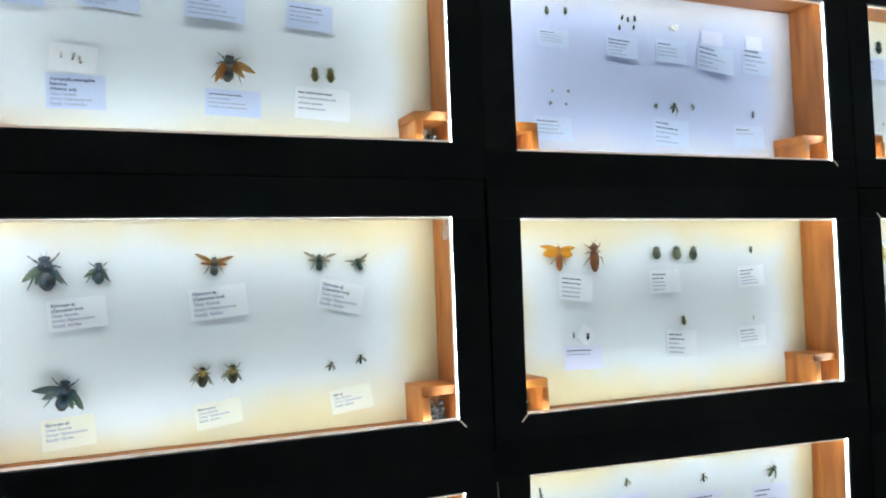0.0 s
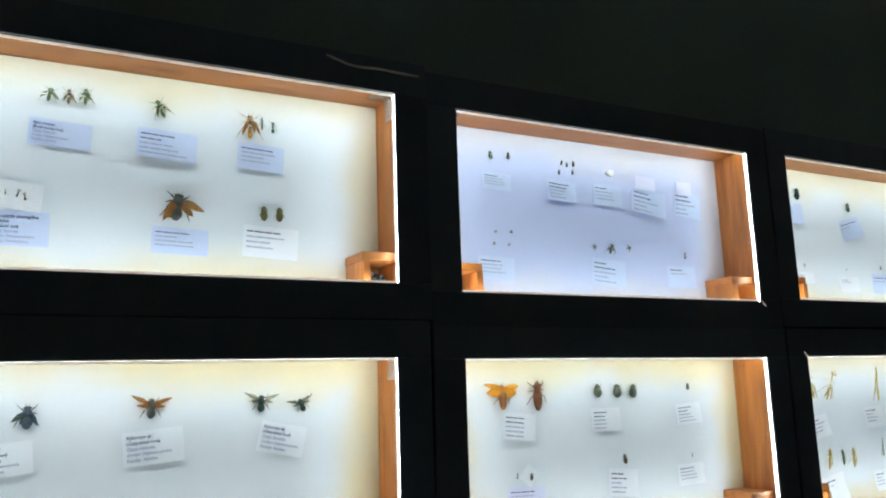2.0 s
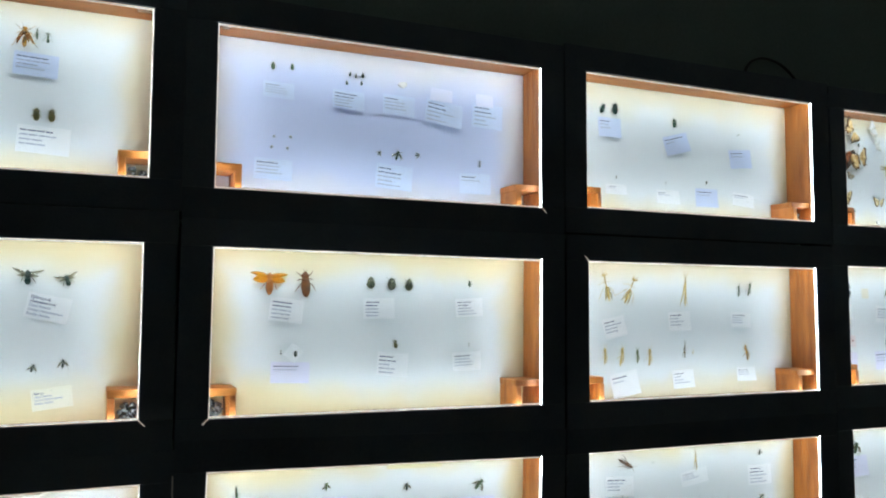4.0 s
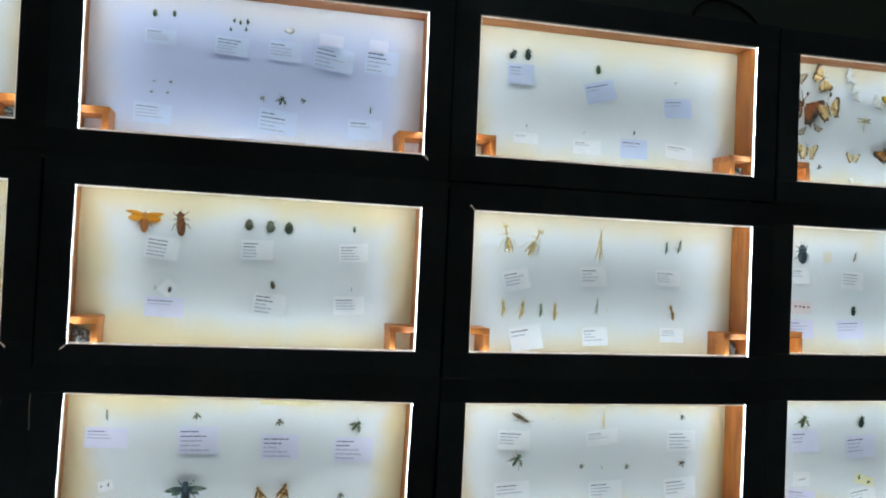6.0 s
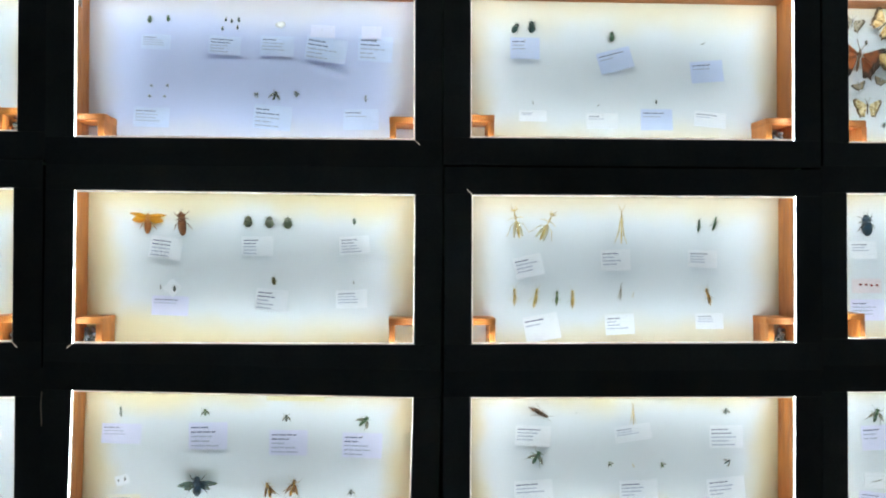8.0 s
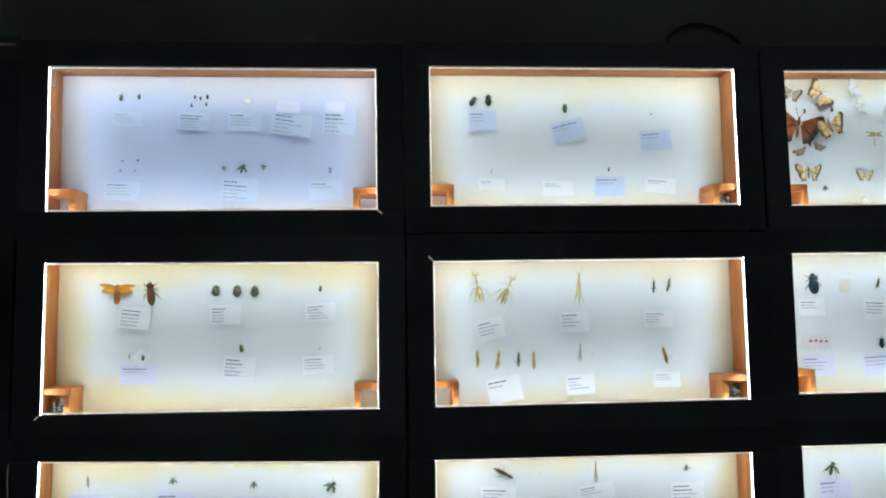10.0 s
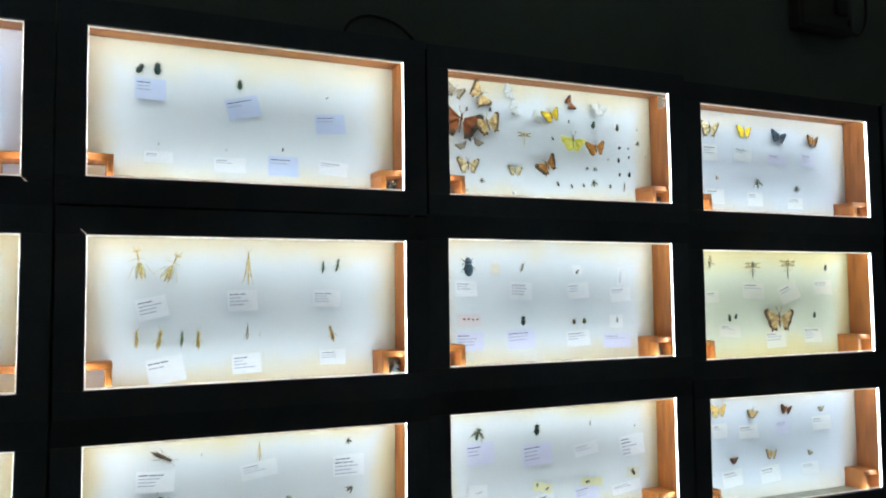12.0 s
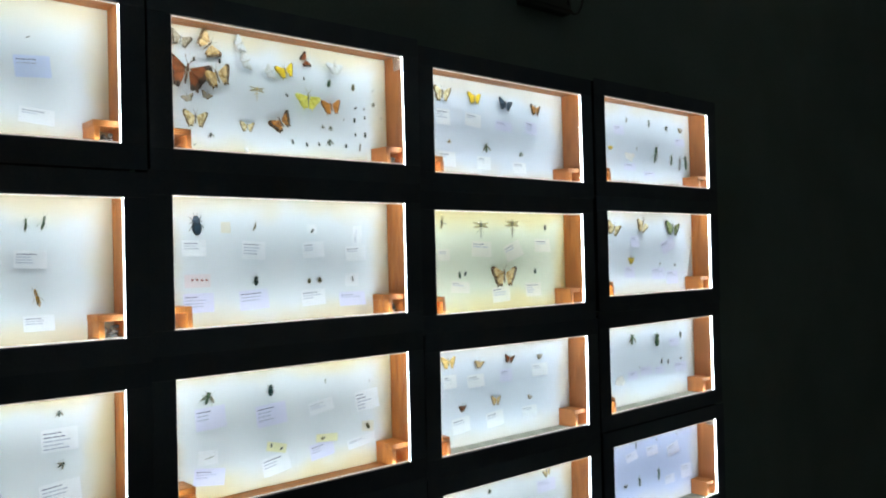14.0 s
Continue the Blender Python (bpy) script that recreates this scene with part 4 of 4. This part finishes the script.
specimen(2, 2, "mantis", "straw", -170, 71, 47.0, 10)
specimen(2, 2, "mantis", "straw", -123, 66, 47.0, -25)
label(2, 2, -150, 4, 46, 34, 12, "white", 4)
specimen(2, 2, "stick", "straw", -3, 66, 54.0, -0)
label(2, 2, -11, 14, 48, 34, 2, "white", 4)
specimen(2, 2, "hopper", "green", 123, 68, 22.0, -5)
specimen(2, 2, "hopper", "green", 148, 71, 24.0, -12)
label(2, 2, 130, 16, 48, 28, -2, "white", 4)
specimen(2, 2, "hopper", "straw", -173, -45, 28.0, -0)
specimen(2, 2, "hopper", "straw", -140, -47, 32.0, -10)
specimen(2, 2, "hopper", "lime", -106, -47, 24.0, -5)
specimen(2, 2, "hopper", "straw", -81, -49, 30.0, -0)
label(2, 2, -129, -93, 56, 41, 10, "white", 2)
specimen(2, 2, "stick", "olive", -4, -38, 27.0, -3)
specimen(2, 2, "stick", "straw", 17, -41, 9.0, -15)
label(2, 2, -4, -88, 47, 32, 3, "white", 4)
specimen(2, 2, "hopper", "yellow", 138, -45, 29.0, 15)
label(2, 2, 141, -83, 45, 25, -0, "white", 3)

specimen(1, 3, "hopper", "green", -200, 74, 17.0, 5)
label(1, 3, -200, 41, 60, 30, -2, "lilac", 3)
specimen(1, 3, "fly", "lime", -73, 72, 13.0, -0)
label(1, 3, -69, 36, 59, 41, -0, "lilac", 5)
specimen(1, 3, "fly", "dark", 51, 62, 13.0, -0)
label(1, 3, 54, 24, 59, 39, -1, "lilac", 5)
specimen(1, 3, "fly", "green", 170, 56, 22.0, -45)
label(1, 3, 168, 19, 62, 38, -2, "lilac", 5)
card(1, 3, -198, -30, 21, 15, 15, "white")
specimen(1, 3, "beetle", "dark", -204, -31, 5.0, -0)
specimen(1, 3, "beetle", "dark", -194, -29, 6.1, -0)
label(1, 3, -196, -67, 49, 29, -0, "cream", 3)
specimen(1, 3, "beeflat", "blue", -84, -41, 33.0, -0)
label(1, 3, -81, -78, 57, 31, -0, "blue", 2)
specimen(1, 3, "wasp", "yellow", 25, -48, 24.0, 15)
specimen(1, 3, "wasp", "yellow", 61, -45, 27.0, -15)
label(1, 3, 46, -80, 59, 33, 2, "blue", 2)
specimen(1, 3, "fly", "dark", 151, -54, 11.0, -0)
label(1, 3, 156, -90, 48, 27, -2, "cream", 4)

specimen(2, 3, "hopper", "brown", -136, 79, 36.0, -118)
specimen(2, 3, "ant", "dark", -74, 75, 4.0, -0)
label(2, 3, -143, 40, 57, 32, -3, "white", 4)
specimen(2, 3, "stick", "straw", 16, 73, 33.0, -0)
label(2, 3, 17, 43, 59, 26, 8, "white", 3)
specimen(2, 3, "fly", "dark", 167, 76, 12.0, -0)
label(2, 3, 168, 36, 55, 36, -0, "white", 5)
specimen(2, 3, "fly", "green", -139, 6, 26.0, -30)
label(2, 3, -142, -47, 61, 35, 3, "white", 3)
specimen(2, 3, "fly", "lime", -20, -6, 10.0, 30)
specimen(2, 3, "ant", "straw", 17, -8, 7.0, 30)
specimen(2, 3, "fly", "lime", 64, -8, 11.0, 30)
label(2, 3, 26, -48, 61, 33, 2, "white", 4)
specimen(2, 3, "fly", "dark", 168, -4, 14.0, -60)
label(2, 3, 168, -47, 61, 36, 5, "white", 4)

specimen(2, 1, "beetle", "dark", -172, 72, 18.0, -30)
specimen(2, 1, "beetle", "dark", -146, 74, 20.0, -0)
label(2, 1, -156, 41, 47, 35, -0, "blue", 3)
specimen(2, 1, "beetle", "green", -17, 61, 16.0, -0)
label(2, 1, -11, 24, 55, 35, 15, "blue", 2)
specimen(2, 1, "ant", "dark", 132, 53, 7.0, -60)
label(2, 1, 138, 8, 53, 35, 5, "blue", 2)
specimen(2, 1, "ant", "dark", -143, -45, 6.0, -0)
label(2, 1, -143, -66, 44, 18, -0, "white", 2)
specimen(2, 1, "ant", "dark", -38, -48, 5.0, -40)
label(2, 1, -32, -73, 51, 25, -0, "white", 2)
specimen(2, 1, "beetle", "dark", 55, -42, 7.0, -0)
label(2, 1, 56, -70, 51, 34, -0, "blue", 2)
label(2, 1, 143, -69, 52, 25, -5, "white", 2)

specimen(0, 3, "fly", "green", 62, 81, 10.0, -0)
label(0, 3, 62, 45, 53, 25, -0, "white", 4)
specimen(0, 3, "wasp", "dark", 173, 65, 18.0, -0)
label(0, 3, 171, 44, 54, 23, 5, "white", 3)
specimen(0, 3, "ladybird", "mottled", 161, -18, 47.0, -0)
label(0, 3, -53, 42, 28, 26, -0, "white", 3)
specimen(0, 3, "beetle", "green", 43, -38, 9.0, -0)
specimen(0, 3, "beetle", "green", 74, -39, 9.0, -0)

specimen(3, 1, "bfly", "grey", -198, 90, 29.0, -15)
specimen(3, 1, "bfly", "tan", -148, 86, 39.0, -50)
specimen(3, 1, "bfly", "brown", -189, 31, 62.0, -10)
specimen(3, 1, "bfly", "tan", -132, 33, 42.0, 20)
specimen(3, 1, "beetle", "dark", -173, 59, 8.0, -0)
specimen(3, 1, "beetle", "dark", -124, 62, 9.1, -0)
specimen(3, 1, "moth", "grey", -151, -2, 17.0, -20)
specimen(3, 1, "moth", "grey", -187, -10, 18.0, 20)
specimen(3, 1, "bfly", "cream", -174, -47, 33.0, -0)
specimen(3, 1, "dragonfly", "straw", -52, 10, 26.0, -0)
specimen(3, 1, "bfly", "cream", -73, -52, 21.0, -0)
specimen(3, 1, "bfly", "orange", -3, -38, 35.0, 35)
specimen(3, 1, "bfly", "yellow", 9, 62, 30.0, 20)
specimen(3, 1, "bfly", "brown", 54, 89, 22.0, -60)
specimen(3, 1, "beetle", "dark", 14, 16, 8.0, 40)
specimen(3, 1, "beetle", "dark", 52, 53, 7.0, -0)
specimen(3, 1, "moth", "lemon", 57, 11, 40.0, -5)
specimen(3, 1, "bfly", "rust", 112, 4, 32.0, 10)
specimen(3, 1, "beetle", "green", 109, 50, 16.0, -15)
specimen(3, 1, "beetle", "olive", 168, 49, 14.0, -0)
specimen(3, 1, "ant", "dark", 218, 49, 6.0, -0)
specimen(3, 1, "beetle", "blue", 173, 8, 8.1, -60)
specimen(3, 1, "beetle", "blue", 195, 8, 6.1, -0)
specimen(3, 1, "beetle", "dark", 170, -18, 10.0, -0)
specimen(3, 1, "ant", "dark", 144, -18, 5.0, -0)
specimen(3, 1, "beetle", "dark", 196, -10, 7.0, -0)
specimen(3, 1, "fly", "olive", 218, 19, 11.0, -20)
specimen(3, 1, "beetle", "dark", 172, -47, 8.0, -0)
specimen(3, 1, "beetle", "dark", 196, -46, 11.0, -0)
specimen(3, 1, "ant", "dark", 239, -7, 5.0, -0)
specimen(3, 1, "fly", "dark", 93, -39, 9.0, -0)
specimen(3, 1, "fly", "green", 111, -40, 11.0, -0)
specimen(3, 1, "beetle", "dark", 24, -73, 10.0, 20)
specimen(3, 1, "beetle", "dark", 56, -76, 9.0, 30)
specimen(3, 1, "beetle", "dark", 84, -73, 8.0, 20)
specimen(3, 1, "fly", "green", 108, -69, 16.0, -0)
specimen(3, 1, "beetle", "dark", 148, -72, 9.0, -0)
specimen(3, 1, "hopper", "olive", 181, -74, 17.0, -10)
specimen(3, 1, "fly", "dark", -144, -75, 11.0, -0)
specimen(3, 1, "ant", "dark", -174, -93, 6.0, -60)
cotton(3, 1, -73, -95, 12, 10, -0, "white")
specimen(3, 1, "moth", "white", -84, 99, 26.0, -60)
specimen(3, 1, "moth", "white", 121, 84, 32.0, -0)
specimen(3, 1, "moth", "white", -23, 55, 22.0, -60)
specimen(3, 1, "moth", "white", -73, 68, 26.0, -60)

specimen(3, 2, "beetle", "blue", -176, 64, 36.0, 8)
label(3, 2, -179, 25, 44, 29, -0, "white", 3)
# Straw card stands in for a faint beige stain on the backing.
card(3, 2, -119, 62, 19, 20, -0, "straw")
specimen(3, 2, "hopper", "olive", -62, 63, 18.0, -20)
label(3, 2, -63, 20, 48, 34, -3, "white", 4)
card(3, 2, 63, 60, 22, 19, -0, "white")
specimen(3, 2, "beetle", "dark", 63, 56, 10.0, -40)
label(3, 2, 66, 20, 49, 31, 3, "white", 3)
# Turned label stands in for a white card with two upright bars.
label(3, 2, 171, 49, 37, 22, 90, "white", 2)
label(3, 2, 167, 12, 50, 30, 3, "white", 2)
card(3, 2, -174, -33, 49, 23, -0, "pink")
specimen(3, 2, "ladybird", "red", -184, -31, 5.5, -90)
specimen(3, 2, "ladybird", "red", -175, -31, 5.5, -90)
specimen(3, 2, "ladybird", "red", -166, -32, 5.5, -90)
specimen(3, 2, "ladybird", "red", -157, -32, 5.5, -90)
label(3, 2, -172, -72, 57, 34, -0, "lilac", 4)
specimen(3, 2, "beetle", "dark", -61, -37, 18.0, -0)
label(3, 2, -64, -71, 59, 36, 3, "lilac", 3)
specimen(3, 2, "ladybird", "olive", 54, -41, 10.0, -0)
specimen(3, 2, "ladybird", "olive", 78, -40, 11.0, -0)
label(3, 2, 64, -73, 54, 31, 3, "white", 3)
card(3, 2, 154, -42, 32, 26, -0, "white")
specimen(3, 2, "ant", "dark", 156, -40, 11.0, -0)
label(3, 2, 156, -80, 63, 28, -0, "lilac", 2)

specimen(3, 3, "fly", "green", -162, 62, 26.0, -20)
label(3, 3, -155, 27, 57, 39, 3, "lilac", 3)
specimen(3, 3, "beetle", "dark", -36, 61, 22.0, -0)
label(3, 3, -34, 16, 63, 40, 4, "lilac", 4)
specimen(3, 3, "hopper", "green", 85, 64, 11.0, -0)
label(3, 3, 76, 16, 56, 24, 8, "white", 3)
specimen(3, 3, "ant", "dark", 192, 53, 6.0, -0)
label(3, 3, 186, 15, 58, 40, 5, "white", 5)
card(3, 3, -161, -42, 37, 25, -3, "white")
specimen(3, 3, "ant", "dark", -166, -44, 6.0, -60)
specimen(3, 3, "ant", "dark", -159, -43, 7.0, -60)
specimen(3, 3, "ant", "dark", -153, -42, 6.0, -60)
label(3, 3, -159, -77, 59, 30, -8, "lilac", 3)
card(3, 3, -25, -47, 42, 17, -15, "yellow")
specimen(3, 3, "beetle", "dark", -36, -42, 8.0, -0)
specimen(3, 3, "beetle", "dark", -15, -51, 8.0, -60)
label(3, 3, -26, -78, 57, 35, 10, "white", 3)
card(3, 3, 87, -47, 49, 15, -5, "yellow")
specimen(3, 3, "beetle", "olive", 77, -47, 10.0, -80)
label(3, 3, 76, -69, 54, 31, 8, "lilac", 3)
card(3, 3, 186, -39, 29, 21, -5, "straw")
specimen(3, 3, "beetle", "olive", 186, -39, 14.0, 30)
label(3, 3, 171, -67, 68, 20, 8, "white", 2)

specimen(4, 1, "bfly", "cream", -167, 76, 37.1, -0)
specimen(4, 1, "bfly", "yellow", -67, 77, 31.0, -0)
specimen(4, 1, "bfly", "black", 36, 73, 32.1, -10)
specimen(4, 1, "bfly", "orange", 143, 71, 30.1, -0)
label(4, 1, -161, 25, 42, 36, -0, "white", 3)
label(4, 1, -67, 26, 51, 31, -5, "white", 2)
label(4, 1, 34, 21, 56, 24, -3, "lilac", 2)
label(4, 1, 131, 24, 43, 32, -5, "lilac", 4)
specimen(4, 1, "fly", "yellow", -146, -31, 10.0, -0)
label(4, 1, -151, -70, 51, 34, -0, "white", 2)
specimen(4, 1, "fly", "green", -31, -39, 24.0, -0)
label(4, 1, -35, -72, 45, 31, -0, "white", 2)
specimen(4, 1, "fly", "green", 89, -45, 15.0, -0)
label(4, 1, 86, -77, 48, 27, -0, "white", 2)

specimen(4, 2, "dragonfly", "dark", -170, 87, 25.0, 80)
specimen(4, 2, "dragonfly", "dark", -57, 71, 38.1, -0)
specimen(4, 2, "dragonfly", "olive", 47, 74, 42.0, -0)
specimen(4, 2, "beetle", "dark", 171, 79, 14.0, -0)
label(4, 2, -168, 16, 36, 25, -0, "cream", 2)
label(4, 2, -50, 28, 63, 36, -3, "cream", 2)
label(4, 2, 55, 23, 57, 40, 20, "cream", 2)
label(4, 2, 162, 35, 57, 32, -0, "cream", 2)
specimen(4, 2, "beetle", "green", -124, -31, 16.0, -0)
specimen(4, 2, "beetle", "dark", -106, -28, 12.0, -30)
label(4, 2, -120, -58, 57, 27, -5, "cream", 2)
specimen(4, 2, "bfly", "tan", 16, -36, 54.1, -0)
label(4, 2, 12, -80, 59, 37, 3, "cream", 3)
specimen(4, 2, "beetle", "green", 130, -29, 14.0, -0)
label(4, 2, 124, -73, 56, 34, -0, "cream", 4)

specimen(4, 3, "bfly", "straw", -167, 79, 31.0, -0)
specimen(4, 3, "moth", "tan", -72, 67, 25.0, -10)
specimen(4, 3, "bfly", "brown", 29, 68, 23.0, -10)
specimen(4, 3, "moth", "grey", 137, 64, 17.0, -0)
label(4, 3, -160, 34, 41, 30, -0, "white", 2)
label(4, 3, -80, 27, 53, 29, -0, "white", 2)
label(4, 3, 20, 29, 40, 30, -0, "lilac", 2)
label(4, 3, 140, 30, 58, 31, -0, "white", 2)
specimen(4, 3, "moth", "brown", -127, -28, 20.0, -0)
specimen(4, 3, "bfly", "tan", -20, -25, 25.0, -5)
specimen(4, 3, "moth", "grey", 98, -32, 14.0, -20)
label(4, 3, -128, -68, 55, 35, 5, "white", 2)
label(4, 3, -20, -69, 56, 35, 5, "white", 2)
label(4, 3, 99, -67, 53, 26, -0, "white", 2)

specimen(4, 4, "fly", "green", -47, 68, 14.0, -0)
specimen(4, 4, "bfly", "cream", 153, 75, 20.0, 15)
label(4, 4, 153, 43, 67, 30, -0, "lilac", 2)

specimen(5, 1, "hopper", "olive", -68, 74, 15.0, -0)
specimen(5, 1, "hopper", "green", 38, 73, 22.0, -5)
specimen(5, 1, "fly", "dark", 127, 67, 20.0, -40)
specimen(5, 1, "moth", "grey", 199, 69, 23.0, -0)
specimen(5, 1, "moth", "yellow", -145, -8, 15.0, -0)
specimen(5, 1, "ant", "dark", -159, 80, 6.0, -60)
specimen(5, 1, "hopper", "dark", -21, -4, 13.0, -0)
specimen(5, 1, "hopper", "green", 63, -17, 49.0, -10)
specimen(5, 1, "hopper", "green", 146, -28, 34.0, -0)
specimen(5, 1, "hopper", "grey", 189, -37, 39.1, -0)
specimen(5, 1, "hopper", "green", 221, -32, 43.0, -0)
# Tuft stands in for the faint shadow of an oval plastic dish.
cotton(5, 1, -52, -27, 49, 22, -0, "white")
label(5, 1, -101, 45, 47, 26, -0, "lilac", 2)
label(5, 1, 203, 32, 51, 23, -0, "lilac", 2)
label(5, 1, -53, -56, 54, 21, -0, "lilac", 2)
label(5, 1, 41, -78, 56, 28, -0, "lilac", 2)

specimen(5, 2, "bfly", "cream", -145, 69, 40.0, -15)
specimen(5, 2, "moth", "cream", -12, 79, 45.0, -20)
specimen(5, 2, "bfly", "green", 141, 72, 46.0, -8)
label(5, 2, -40, 33, 40, 32, -0, "lilac", 2)
label(5, 2, 124, 22, 68, 36, 20, "lilac", 2)
specimen(5, 2, "moth", "yellow", -66, -18, 26.0, -0)
label(5, 2, -68, -53, 48, 31, -0, "lilac", 2)
specimen(5, 2, "fly", "blue", 79, -33, 10.0, -0)
specimen(5, 2, "fly", "blue", 155, -38, 11.0, -20)
label(5, 2, 73, -60, 67, 33, -0, "lilac", 2)
label(5, 2, 144, -73, 60, 39, -0, "lilac", 2)

specimen(5, 3, "fly", "green", -73, 61, 34.0, -10)
specimen(5, 3, "beetle", "green", 47, 51, 38.1, -3)
specimen(5, 3, "hopper", "green", 173, 57, 19.0, -0)
label(5, 3, 142, 38, 49, 22, -0, "lilac", 2)
specimen(5, 3, "beetle", "blue", 73, -13, 14.0, -0)
specimen(5, 3, "beetle", "blue", 106, -17, 14.0, -0)
specimen(5, 3, "beetle", "blue", -35, -19, 7.0, -70)
specimen(5, 3, "beetle", "blue", 173, -13, 10.0, -60)
label(5, 3, 173, -38, 61, 26, -0, "lilac", 2)
label(5, 3, -0, -33, 55, 24, -0, "lilac", 2)
label(5, 3, -65, -39, 44, 24, -0, "lilac", 2)
# Another tuft in place of a faint oval dish.
cotton(5, 3, -127, -48, 51, 21, -0, "white")
label(5, 3, 65, -37, 47, 21, -0, "lilac", 2)

specimen(5, 4, "hopper", "dark", -64, 73, 15.0, -0)
specimen(5, 4, "ant", "dark", 37, 75, 8.1, -0)
specimen(5, 4, "ant", "dark", 141, 75, 7.1, -0)
specimen(5, 4, "hopper", "green", 38, -26, 32.0, -5)
specimen(5, 4, "hopper", "green", -55, -30, 28.1, 10)
specimen(5, 4, "moth", "dark", -116, -29, 12.0, -0)
label(5, 4, -83, 46, 53, 23, 10, "lilac", 2)
label(5, 4, 16, 47, 56, 27, -0, "lilac", 2)
label(5, 4, 121, 34, 59, 33, 10, "lilac", 2)
label(5, 4, 187, -42, 56, 39, -0, "lilac", 2)
label(5, 4, 102, -51, 49, 25, -0, "lilac", 2)


# ---- cables and fittings on the wall ----
def cable(name, pts, radius, mat, label, cyclic=False):
    cu = bpy.data.curves.new(name, "CURVE")
    cu.dimensions, cu.bevel_depth, cu.bevel_resolution, cu.resolution_u = "3D", radius, 2, 8
    sp = cu.splines.new("NURBS")
    sp.points.add(len(pts) - 1)
    for p, q in zip(sp.points, pts):
        p.co = (*q, 1)
    sp.use_endpoint_u, sp.order_u = True, 3
    cu.materials.append(mat)
    return tagged(new(name, cu), label, "cable")


TOP = 1.93
cable("power_cable", [(1.42, 0.8865, TOP), (1.415, 0.8870, 1.975), (1.455, 0.8870, 2.005), (1.51, 0.8870, 2.0), (1.55, 0.8870, 1.975), (1.575, 0.8855, TOP + 0.01)], 0.0028, CABLE,
      "thin black cable looping above a case against the wall")
cable("loose_wire", [(0.259, 0.803, 1.934), (0.271, 0.801, 1.930), (0.291, 0.803, 1.925), (0.321, 0.801, 1.927), (0.331, 0.803, 1.927), (0.343, 0.801, 1.926), (0.374, 0.803, 1.926)],
      0.0016, WIRE, "bare pale wire lying along the top of a case")
cable("hanging_wire", [(0.381, 0.802, 1.30), (0.3805, 0.799, 1.285), (0.3815, 0.799, 1.265), (0.381, 0.802, 1.25)], 0.0008, WIRE, "short pale wire hanging in the gap between cases")
cable("power_cable", [(3.11, 0.8865, 1.93), (3.14, 0.8870, 1.965), (3.18, 0.8870, 1.97), (3.215, 0.8865, 1.93)], 0.0026, CABLE, "thin black cable looping above a case against the wall")


def switch_box():
    base = new("switch_box")
    base.matrix_basis = pose(2.60, WALL_Y, 2.21)
    tagged(base, "dark square electrical box mounted on the wall", "electrical box")
    part("body", mesh_of(box(-0.09, 0.09, -0.032, 0, -0.10, 0.10, 0.006), "box_body", PLASTIC), base)
    part("cover", mesh_of(box(-0.082, 0.082, -0.036, -0.0315, -0.092, 0.092, 0.003), "box_cover", PLASTIC), base)
    part("knob", mesh_of(box(0.02, 0.06, -0.047, -0.0355, -0.06, -0.02, 0.005), "box_knob", CABLE), base)


switch_box()
cable("power_cable", [(2.66, 0.8485, 2.14), (2.70, 0.8735, 2.115), (2.75, 0.8815, 2.13), (2.775, 0.8865, 2.19), (2.765, 0.8865, 2.27), (2.73, 0.8865, 2.45), (2.72, 0.8870, 2.9)], 0.0035, CABLE,
      "black cable hanging in a loop beside the electrical box")
